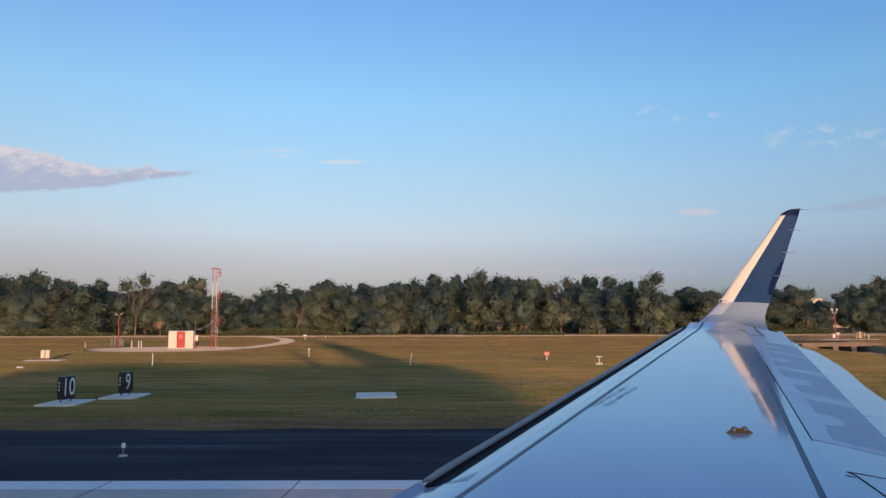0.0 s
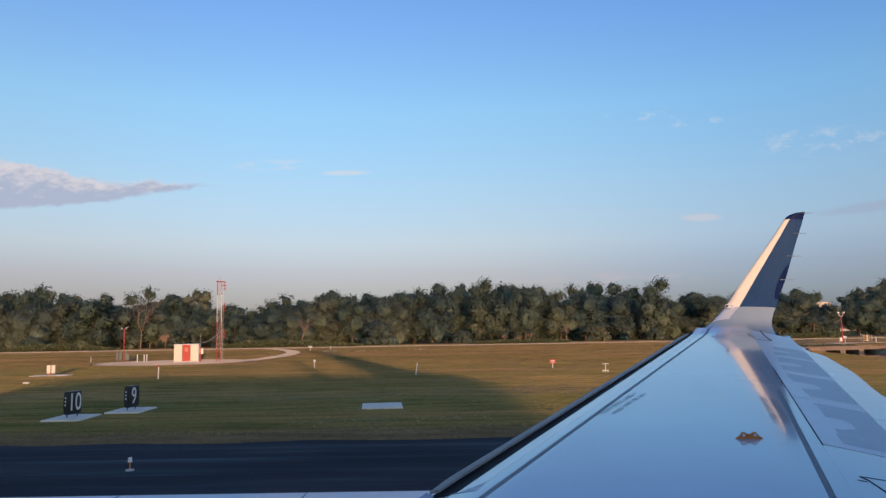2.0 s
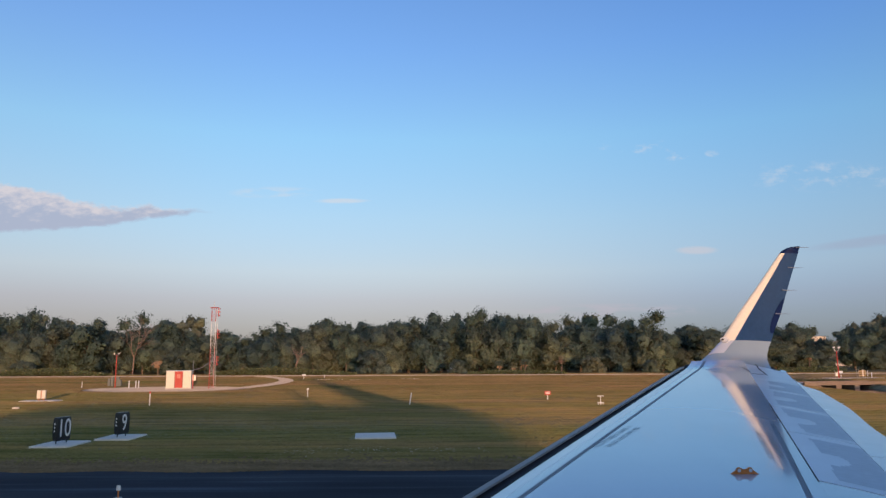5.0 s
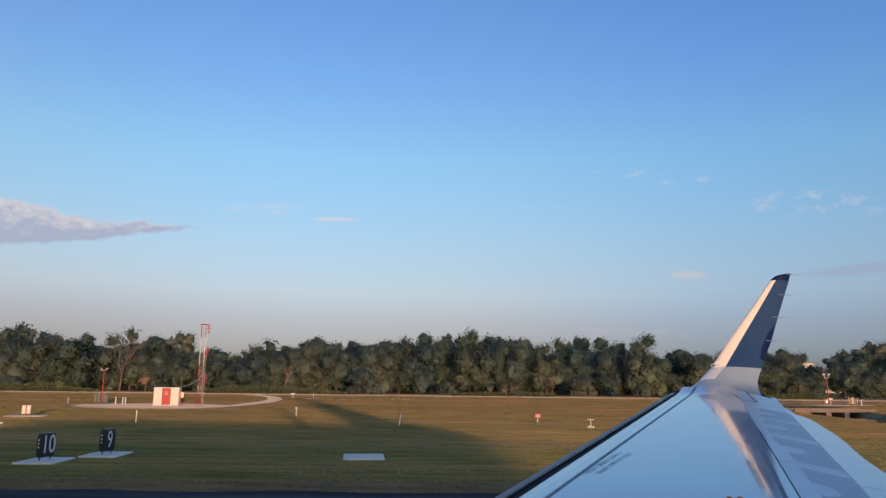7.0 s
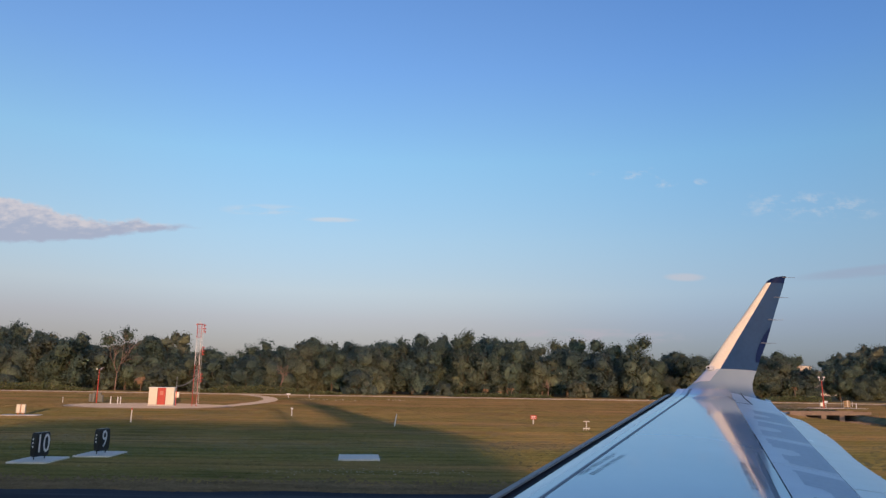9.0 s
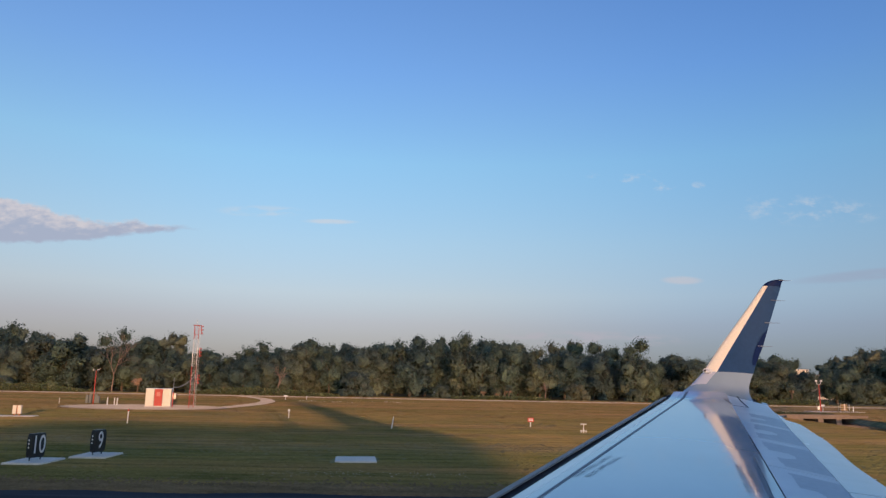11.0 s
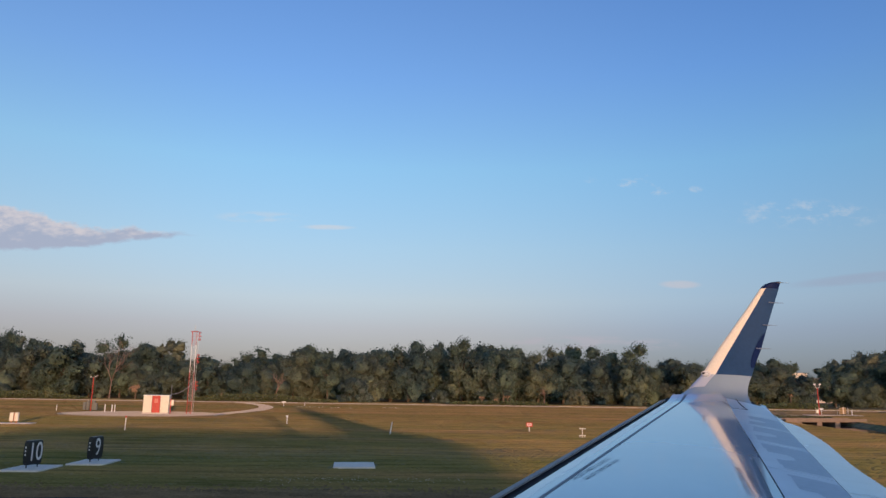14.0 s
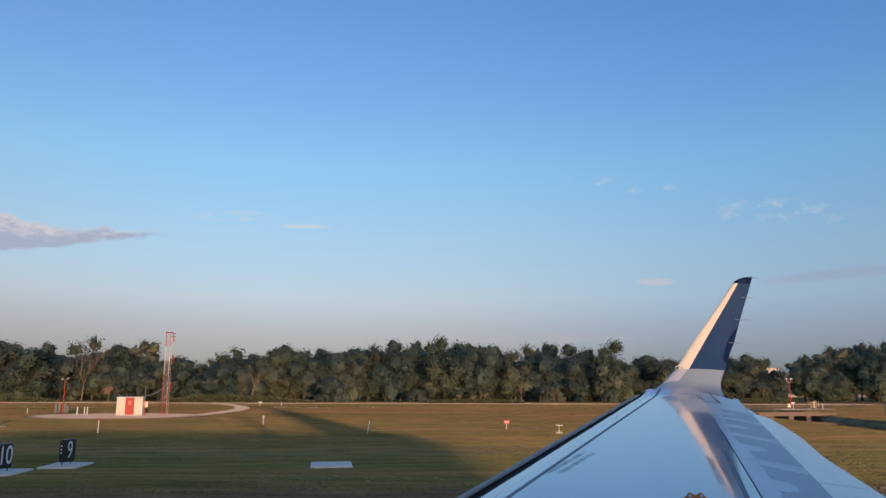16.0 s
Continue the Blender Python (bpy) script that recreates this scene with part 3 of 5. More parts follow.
    for k in range(14):
        a, b = math.pi * (k / 14 - 0.30) * 1.3, math.pi * ((k + 1) / 14 - 0.30) * 1.3
        add_tube(bm, lamp + Vector((0.10 * math.cos(a), -0.030, 0.055 * math.sin(a))), lamp + Vector((0.10 * math.cos(b), -0.030, 0.055 * math.sin(b))), 0.010, 0.010, 6)
    part("rim", bm, WHITE, lens, "white curved lamp rim")
    part("lens", box(lamp + Vector((-0.05, -0.034, 0.015)), (0.05, 0.012, 0.04), 0.004), WING_DARK, lens, "dark lamp lens")
    return wl


def lettering(parent, start, end, across, pitch, tall, mat):
    """Two rows of small plain bars for stencilled words that cannot be read."""
    rnd = random.Random(9)
    a, b, c = Vector((*start, 0)), Vector((*end, 0)), Vector((*across, 0)).normalized()
    run = (b - a).length
    d = (b - a) / run
    bm = bmesh.new()

    def bar(u, v, w, h):
        quad = [a + d * u + c * v, a + d * (u + w) + c * v, a + d * (u + w) + c * (v + h), a + d * u + c * (v + h)]
        bm.faces.new([bm.verts.new((q.x, q.y, wing_z(q.x, q.y) + 0.004)) for q in quad])
    for row in range(2):
        u, left = 0.07 * row, rnd.randint(3, 6)
        v = row * pitch
        while u < run * 0.97:
            if not left:
                left = rnd.randint(3, 7)
                u += 0.06
                continue
            left -= 1
            bar(u, v, 0.011, tall)
            kind = rnd.randrange(4)
            if kind != 3:
                bar(u + 0.011, v + (0, tall - 0.012, tall * 0.4)[kind], 0.014, 0.009)
            if kind in (0, 2):
                bar(u + 0.023, v + (0.012 if kind == 0 else 0), 0.007, tall * 0.6)
            u += 0.058 if kind != 3 else 0.036
    ob = part("lettering", bm, mat, parent, "two rows of small grey stencilled lettering")
    return tagged(ob, kind="stuff")


def tie_down(parent):
    """Orange rope fitting: an upright plate with two holes, bolted on the wing."""
    c = Vector((2.51, 6.33, 0))
    z0 = wing_z(c.x, c.y)
    side = Vector((1.0, 0.02, 0)).normalized()
    rim = [(-0.118, 0.0), (-0.075, 0.028), (-0.06, 0.052), (-0.04, 0.055), (-0.014, 0.038), (0.014, 0.038), (0.04, 0.055), (0.06, 0.052), (0.075, 0.028), (0.118, 0.0)]
    holes = [(-0.048, 0.030), (0.048, 0.030)]
    depth = Vector((-0.02, 1.0, 0)).normalized() * 0.010
    bm = bmesh.new()
    at = lambda u, w: c + side * u + Vector((0, 0, z0 + w))
    # plate: a strip of quads between the rim and the base with round eyes cut by ring faces
    front, back = [], []
    for u, w in rim:
        front.append(bm.verts.new(at(u, w) - depth))
        back.append(bm.verts.new(at(u, w) + depth))
    bm.faces.new(front)
    bm.faces.new(back[::-1])
    for k in range(len(rim)):
        j = (k + 1) % len(rim)
        bm.faces.new((front[k], front[j], back[j], back[k]))
    bmesh.ops.recalc_face_normals(bm, faces=bm.faces)
    bm.normal_update()
    plate = part("rope_fitting_plate", bm, ORANGE, parent, "orange upright rope fitting")
    for u, w in holes:
        bm = bmesh.new()
        add_tube(bm, at(u, w) - depth * 1.3, at(u, w) + depth * 1.3, 0.015, 0.015, 14)
        part("eye", bm, WING_PALE, plate, "pale round eye of the fitting")


def starboard_wing(parent):
    # wing box under the skin panels
    def under(y, s):
        le, te = x_gap(y) - 0.06, x_te(y) - 0.06
        x = le + (te - le) * s
        return Vector((x, y, wing_z(x, y)))
    bm = slab(under, lin(0.15, 15.3, 30), lin(0, 1, 14), -0.06, 0.30)
    wing = part("wing", bm, WING_DARK, parent, "dark structure under the wing skin")
    def skin(*a, **k):
        ob = wing_sheet(*a, **k)
        smooth_by_angle(ob)
        return ob
    skin(lambda y: x_gap(y) + 0.374, lambda y: x_hinge(y) - 0.031, 5.08, 15.35, 40, 110, 0.0, 0.03, "wing_skin", WING, wing, "smooth glossy grey-blue upper wing skin")
    skin(lambda y: x_gap(y) - 0.10, lambda y: x_hinge(y) - 0.031, 0.15, 5.0795, 40, 50, 0.0, 0.03, "root_skin", WING, wing, "smooth glossy grey-blue wing root skin")
    # paler paint stands in for the brighter reflection on the curved nose
    skin(lambda y: x_gap(y) + 0.072 + 0.02 * max(0, 1 - (y - 5.08) / 1.5), lambda y: x_gap(y) + 0.215, 5.08, 15.3, 6, 150, 0.0, 0.03, "leading_edge_panel", WING_PALE, wing, "pale grey leading edge panel")
    skin(lambda y: x_gap(y) + 0.217, lambda y: x_gap(y) + 0.322, 5.08, 15.3, 4, 120, 0.0, 0.03, "inner_edge_panel", WING, wing, "grey strip behind the leading edge")
    skin(lambda y: x_gap(y) + 0.324, lambda y: x_gap(y) + 0.372, 0.5, 15.3, 2, 120, 0.0015, 0.02, "paint_line", WING_GREY, wing, "dark grey painted line")
    # rounded end of the root skin, where the slat runs out
    def heel(u, v):
        y = 5.079 + 0.20 * v * u ** 1.5
        x = x_gap(5.08) + 0.05 + 0.19 * u + 0.07 * v * u
        return Vector((x, y, wing_z(x, y)))
    part("slat_heel", slab(heel, lin(0, 1, 10), lin(0, 1, 5), 0.002, 0.03), WING_PATCH, wing, "grey rounded heel at the slat's end")
    # slats, run out ahead of the nose and a little lower
    def nose(a, b, y0, y1, ny, drop, thick, name, mat, label):
        def at(y, u):
            grow = min(1, max(0.75, 0.75 + (y - 5.1) / 1.2))
            return Vector((x_gap(y) + (a + (b - a) * u) * (grow if b < 0 else 1), y, 4.66 - 0.09 * (15.3 - y) - drop - 0.012 * (1 - u) ** 2))
        ob = part(name, slab(at, lin(y0, y1, ny), lin(0, 1, 4), 0, thick), mat, wing, label)
        smooth_by_angle(ob)
    # black sheet stands in for the deep shade of the slat gap
    nose(-0.070, 0.11, 5.06, 15.2, 40, 0.034, 0.05, "slat_cove", WING_DARK, "black sheet painted as shade behind the slats")
    for y0 in lin(5.10, 13.05, 4):
        nose(-0.120, -0.034, y0, y0 + 1.985, 16, 0.008, 0.02, "slat", SLAT, "grey metal slat run out")
    skin(lambda y: x_hinge(y) - 0.029, lambda y: x_hinge(y) + 0.015 - 0.030 * min(1, max(0, (y - 7.5) / 3)), 3.0, 8.7, 1, 24, -0.002, 0.02, "hinge_seal", WING_GREY, wing, "dark grey seal strip")
    skin(lambda y: x_hinge(y) - 0.0305, lambda y: x_hinge(y) + 0.0165 - 0.030 * min(1, max(0, (y - 7.5) / 3)), 8.701, 15.2, 1, 24, 0.0, 0.02, "hinge_cover", WING, wing, "grey cover strip over the hinge line")
    def fore_edge(y):            # the seam ahead of the spoilers closes further out
        return x_thin(y) - (0.006 if y < 10.25 else 0.001)
    skin(lambda y: x_hinge(y) + 0.017 - 0.030 * min(1, max(0, (y - 7.5) / 3)), fore_edge, 0.3, 15.2, 6, 70, 0.0, 0.03, "rear_panel", WING, wing, "grey fixed panel ahead of the spoilers")
    skin(lambda y: x_thin(y) - 0.0055, x_spoil, 0.8, 6.158, 8, 30, 0.0, 0.03, "inboard_panel", WING, wing, "grey inboard rear panel", skew=0.46)
    skin(lambda y: x_thin(y) - 0.009, lambda y: x_thin(y) + 0.001, 6.14, 10.25, 1, 40, 0.004, 0.01, "spoiler_seam", WING_DARK, wing, "thin black seam ahead of the spoilers")
    marks = (6.17, 8.25, 10.12, 11.75, 13.05)
    for a, b in zip(marks, marks[1:]):
        sp = skin(x_thin, x_spoil, a + 0.012, b - 0.012, 6, 8, 0.002, 0.03, "spoiler", WING_REAR, wing, "pale grey spoiler panel", skew=0.46)
        # darker patch with a round-ended pale bay
        bm = bmesh.new()
        n_u, n_v = 30, 40
        verts = {}

        def vert(i, j):
            if (i, j) not in verts:
                u, v = i / n_u, j / n_v
                y = a + (b - a) * v - 0.46 * u
                x = x_thin(y) + (x_spoil(y) - x_thin(y)) * u
                verts[i, j] = bm.verts.new((x, y, wing_z(x, y) + 0.0034))
            return verts[i, j]
        for i in range(n_u):
            for j in range(n_v):
                u, v = (i + 0.5) / n_u, (j + 0.5) / n_v
                bay = (u < 0.45 and 0.36 < v < 0.58) or ((u - 0.45) / 0.15) ** 2 + ((v - 0.48) / 0.10) ** 2 < 1
                if 0.24 + 0.07 * math.sin(v * 3 + a) < u < 0.985 and 0.07 < v < 0.91 and not bay:
                    bm.faces.new((vert(i, j), vert(i + 1, j), vert(i + 1, j + 1), vert(i, j + 1)))
        part("dark_patch", bm, WING_PATCH, sp, "darker grey notched patch")
    skin(lambda y: x_thin(y) + 0.0, lambda y: x_spoil(y), 13.08, 15.1, 5, 10, 0.0, 0.03, "outer_panel", WING_REAR, wing, "pale grey outer rear panel", skew=0.46)
    # the flap's outer part reaches a little further aft, with a rounded corner
    def flap_edge(y):
        u = min(1, max(0, (y - 8.6) / 2.4))
        w = max(0, (y - 12.15) / 0.48)
        return x_te(y) + 0.18 * u * u * (3 - 2 * u) - 0.16 * w ** 3
    for y0, y1, nm, edge in ((0.5, 7.3, "flap", x_te), (7.32, 12.63, "flap", flap_edge), (12.66, 14.9, "aileron", x_te)):
        skin(lambda y: x_spoil(y) + 0.012, edge, y0, y1, 5, 40, -0.004, 0.05, nm, WING_PALE, wing, "pale grey " + nm)
    for y, aft in ((8.36, 0.06), (11.25, 0.08), (13.34, 0.11)):
        # a canoe under the flap whose tail comes to a point behind the trailing edge
        edge = flap_edge(y) if y < 12.6 else x_te(y)
        end = Vector((edge + aft, y, wing_z(edge, y) - 0.03))
        bm = bmesh.new()
        prev = None
        for k in range(15):
            u = k / 14
            r = 0.115 * (math.sin(min(1, u / 0.42) * math.pi / 2) * (1 - max(0, (u - 0.42) / 0.58) ** 1.5) + 0.02)
            c = end + Vector((-1.45 * (1 - u), 0, -0.135 * (1 - u) ** 0.8))
            ring = [bm.verts.new(c + Vector((0, r * 0.85 * math.cos(q * math.pi / 8), r * math.sin(q * math.pi / 8)))) for q in range(16)]
            if prev:
                for q in range(16):
                    bm.faces.new((prev[q], prev[(q + 1) % 16], ring[(q + 1) % 16], ring[q]))
            else:
                bm.faces.new(ring[::-1])
            prev = ring
        bm.faces.new(prev)
        bmesh.ops.recalc_face_normals(bm, faces=bm.faces)
        part("flap_fairing", bm, WING_PALE, wing, "pale grey pointed flap track fairing", True)
    for p, q, w in (((2.86, 5.303), (2.875, 5.225), 0.005), ((2.875, 5.225), (2.79, 4.40), 0.005), ((2.80, 5.218), (2.85, 5.18), 0.004), ((2.86, 5.303), (3.45, 5.02), 0.002), ((5.683, 13.80), (5.952, 13.72), 0.006),
                    ((5.952, 13.70), (6.35, 15.12), 0.010), ((5.80, 14.05), (5.93, 14.75), 0.007)):
        def seam(u, v, p=p, q=q):
            d = Vector((q[0] - p[0], q[1] - p[1], 0)).normalized()
            x, y = p[0] + (q[0] - p[0]) * u + d.y * v, p[1] + (q[1] - p[1]) * u - d.x * v
            return Vector((x, y, wing_z(x, y)))
        part("panel_seam", slab(seam, lin(0, 1, 8), [-w, w], 0.004, 0.004), WING_DARK if w > 0.004 else WING_GREY, wing, "thin dark panel seam")
    lettering(wing, (1.466, 7.435), (2.092, 8.542), (0.872, -0.49), 0.104, 0.060, STENCIL_FAINT)
    lettering(wing, (3.365, 8.134), (2.952, 6.865), (0.951, -0.309), 0.090, 0.062, STENCIL)
    tie_down(wing)
    winglet(parent)


def port_wing(parent):
    st = [(-2.1 - 0.2, 4.4, -3.4, 3.3, (0, 0, 1), 0, 1, 0.7), (5.1, 6.7, -18.5, 4.66, (0, 0, 1), 0, 1, 0.2)]
    foil(st, "port_wing", WING, parent)
    foil([(5.1, 6.7, -18.5, 4.66, (0, 1, 0), 0, 1, 0.15), (7.7, 8.1, -19.7, 7.2, (0, 1, 0), 0, 1, 0.08)], "port_winglet", NAVY, parent)


def tail(parent):
    foil([(15.2, 23.2, -1.6, 5.5, (0, 1, 0), 0, 1, 0.5), (18.0, 23.6, -1.6, 6.6, (0, 1, 0), 0, 1, 0.45), (23.2, 26.2, -1.6, 12.0, (0, 1, 0), 0, 1, 0.2)], "tail_fin", NAVY, parent, "navy blue tail fin")
    for s, nm in ((1, "tailplane"), (-1, "tailplane")):
        foil([(19.5, 23.0, -1.6 + s * 0.6, 5.0, (0, 0, 1), 0, 1, 0.35), (23.4, 24.9, -1.6 + s * 6.2, 5.6, (0, 0, 1), 0, 1, 0.12)], nm, WING, parent, "grey tailplane")


def undercarriage(parent):
    for x, y in ((3.2, 2.2), (3.2, -5.4), (-13.5, -1.6)):
        leg = part("landing_gear_leg", tube((x, y, 0.5), (x, y, 2.6), 0.12, 0.15, 10), STEEL, parent)
        for dy in (-0.42, 0.42):
            bm = tube((x, y + dy - 0.2, 0.56), (x, y + dy + 0.2, 0.56), 0.56, 0.56, 20)
            part("wheel", bm, BLACK, leg)
    for s in (1, -1):
        bm = bmesh.new()
        rs = [(-4.6, 0.85), (-4.3, 1.02), (-3.2, 1.10), (-1.8, 1.0), (-0.4, 0.7)]
        prev = None
        for x, r in rs:
            ring = [bm.verts.new((x, -1.6 + s * 5.75 + r * math.cos(k * math.pi / 12), 1.75 + r * math.sin(k * math.pi / 12))) for k in range(24)]
            if prev:
                for k in range(24):
                    bm.faces.new((prev[k], prev[(k + 1) % 24], ring[(k + 1) % 24], ring[k]))
            prev = ring
        part("engine", bm, FUSELAGE, parent, "white engine nacelle", True)
        part("pylon", box((-1.3, -1.6 + s * 5.75, 2.95), (2.6, 0.3, 0.9), 0.08), FUSELAGE, parent)


plane = empty("airliner")
tagged(plane, "white and navy jet airliner on its runway with a tall winglet", "aircraft")
fuselage(plane)
starboard_wing(plane)
port_wing(plane)
tail(plane)
undercarriage(plane)


# ---------------------------------------------------------------- trees
def ball(rnd):
    while True:
        v = Vector((rnd.uniform(-1, 1), rnd.uniform(-1, 1), rnd.uniform(-1, 1)))
        if 0.05 < v.length < 1:
            return v


def ico():
    bm = bmesh.new()
    bmesh.ops.create_icosphere(bm, subdivisions=1, radius=1.0)
    vs, fs = np.array([v.co[:] for v in bm.verts]), np.array([[v.index for v in f.verts] for f in bm.faces])
    bm.free()
    return vs, fs


ICO_V, ICO_F = ico()
LEAF_LEAN = np.array((0.0, -0.22, 1.0))      # leaves lie open to the sky


def crown_mesh(name, rnd, lobes, cards, size, mat, core=0.86, ragged=0.3):
    """Foliage: many small leaf sprays over overlapping lumps, with looser sprays at the rim; leaves lean to the light."""
    g = np.random.default_rng(rnd.randrange(10 ** 6))
    cs, rs = np.array([c[:] for c, r in lobes]), np.array([r[:] for c, r in lobes])
    mid = (cs.min(0) + cs.max(0)) / 2

    def outward(q):
        o = (q - mid) / (np.ptp(cs, 0) * 0.5 + 1.0)
        return 0.34 * o / (np.linalg.norm(o, axis=1)[:, None] + 0.2)
    verts, faces, normals, k0 = [], [], [], 0
    wave, ripple, phase = g.normal(0, 2.2, (len(cs), 3)), g.normal(0, 5.0, (len(cs), 3)), g.uniform(0, 6, len(cs))

    def swell(q, k):
        return core * (1 + 0.20 * np.sin((q * wave[k]).sum(-1) + phase[k]) + 0.14 * np.sin((q * ripple[k]).sum(-1)))
    for k, (c, r) in enumerate(zip(cs, rs)):
        verts.append(c + ICO_V * r * swell(ICO_V, k)[:, None])
        normals.append(ICO_V * 0.20 + outward(verts[-1]) + LEAF_LEAN + g.normal(0, 0.45, ICO_V.shape))
        faces.append(ICO_F + k0)
        k0 += len(ICO_V)
    w = rs[:, 0] * rs[:, 2]
    pick = g.choice(len(cs), cards, p=w / w.sum())
    d = g.normal(0, 1, (cards, 3))
    d /= np.linalg.norm(d, axis=1)[:, None]
    loose = 0.88 + ragged * np.abs(np.clip(g.normal(0, 0.75, cards), -1.15, 1.15)) * (1 + 0.3 * d[:, 2])
    rad = np.where(g.random(cards) < 0.45, swell(d, pick) * g.uniform(0.98, 1.1, cards), loose)
    p = cs[pick] + d * rs[pick] * rad[:, None]
    n = d * 0.8 + g.normal(0, 0.4, (cards, 3))
    n *= -np.sign(n[:, 1:2]) / np.linalg.norm(n, axis=1)[:, None]      # the upper side of every leaf turns to the open field
    u = np.cross(n, g.normal(0, 1, (cards, 3)))
    u /= np.linalg.norm(u, axis=1)[:, None]
    s = (size * g.uniform(0.45, 1.3, cards))[:, None]
    v = np.cross(n, u) * s * g.uniform(0.45, 0.9, (cards, 1))
    u = u * s
    quad = np.stack([p - u * 0.5, p + v * 0.45 - u * 0.1, p + u * 0.55 + n * s * 0.2, p - v * 0.5 + u * 0.08], 1).reshape(-1, 3)
    soft = d * 0.20 + outward(p) + LEAF_LEAN + g.normal(0, 0.24, (cards, 3))
    verts.append(quad)
    normals.append(np.repeat(soft, 4, 0))
    i = k0 + 4 * np.arange(cards)[:, None]
    faces.append(np.concatenate([i + np.array([[0, 2, 1]]), i + np.array([[0, 3, 2]])]))
    verts, faces, normals = np.concatenate(verts), np.concatenate(faces), np.concatenate(normals)
    normals /= np.linalg.norm(normals, axis=1)[:, None]
    me = bpy.data.meshes.new(name)
    me.from_pydata(verts.tolist(), [], faces.tolist())
    me.materials.append(mat)
    me.shade_smooth()
    me.normals_split_custom_set_from_vertices(normals.tolist())
    return me


def limbs(rnd, height, spread, trunk_r, forks=6):
    bm = bmesh.new()
    top = Vector((rnd.uniform(-0.6, 0.6), rnd.uniform(-0.6, 0.6), height * 0.55))
    add_tube(bm, (0, 0, -0.2), top * 0.5, trunk_r * 1.25, trunk_r * 0.8, 9)
    add_tube(bm, top * 0.5, top, trunk_r * 0.8, trunk_r * 0.45, 8)
    for k in range(forks):
        a = 2 * math.pi * (k + rnd.random() * 0.7) / forks
        s = top * rnd.uniform(0.35, 0.95)
        e = s + Vector((math.cos(a) * spread * rnd.uniform(0.5, 0.9), math.sin(a) * spread * rnd.uniform(0.5, 0.9), height * rnd.uniform(0.15, 0.38)))
        mid = (s + e) / 2 + Vector((0, 0, rnd.uniform(-0.4, 0.9)))
        add_tube(bm, s, mid, trunk_r * 0.38, trunk_r * 0.25, 6)
        add_tube(bm, mid, e, trunk_r * 0.25, trunk_r * 0.08, 6)
    return bm


def oak(seed, height, spread, low, mat, cards=6800, gaps=0.0):
    """A broad tree: boughs round the trunk, each a heap of smaller lumps; gaps thins the crown so that limbs and sky show."""
    rnd = random.Random(seed)
    t = empty("oak_tree")
    part("trunk", limbs(rnd, height, spread * 0.8, 0.34, 8 if gaps else 6), BARK, t, "grey-brown bark trunk and limbs", True)
    lobes = []
    boughs = 6 if gaps else 7
    tall = height - low
    for k in range(boughs):
        f = (k + rnd.uniform(0.2, 0.8)) / boughs
        big = spread * rnd.uniform(0.50, 0.62) * (1 - 0.38 * f)
        wide = spread * (0.55 + 0.45 * math.sqrt(max(0.0, 1 - ((f - 0.35) / 0.68) ** 2)))
        a, rr = k * 2.4 + rnd.uniform(-0.5, 0.5), max(0.0, wide - big) * rnd.uniform(0.7, 1.0)
        up = min(big, tall * 0.26)
        c = Vector((math.cos(a) * rr, math.sin(a) * rr, min(max(low + tall * (0.08 + 0.80 * f), low + up * 0.7), height - up)))
        lobes.append((c, Vector((big, big, up))))
        for _ in range(6):
            d = ball(rnd).normalized()
            d.z = abs(d.z) if rnd.random() < 0.75 else d.z
            r = big * rnd.uniform(0.24, 0.50)
            q = c + Vector((d.x * big, d.y * big, d.z * up)) * 0.70
            lobes.append((q, Vector((r, r, r * 0.85))))
    c = new("crown", crown_mesh("crown", rnd, lobes, cards, 0.56, mat, 0.56 if gaps else 0.73, 0.40 if gaps else 0.27))
    c.parent = t
    c["label"] = "thin crown with limbs showing" if gaps else "dense uneven dark green crown"
    return t


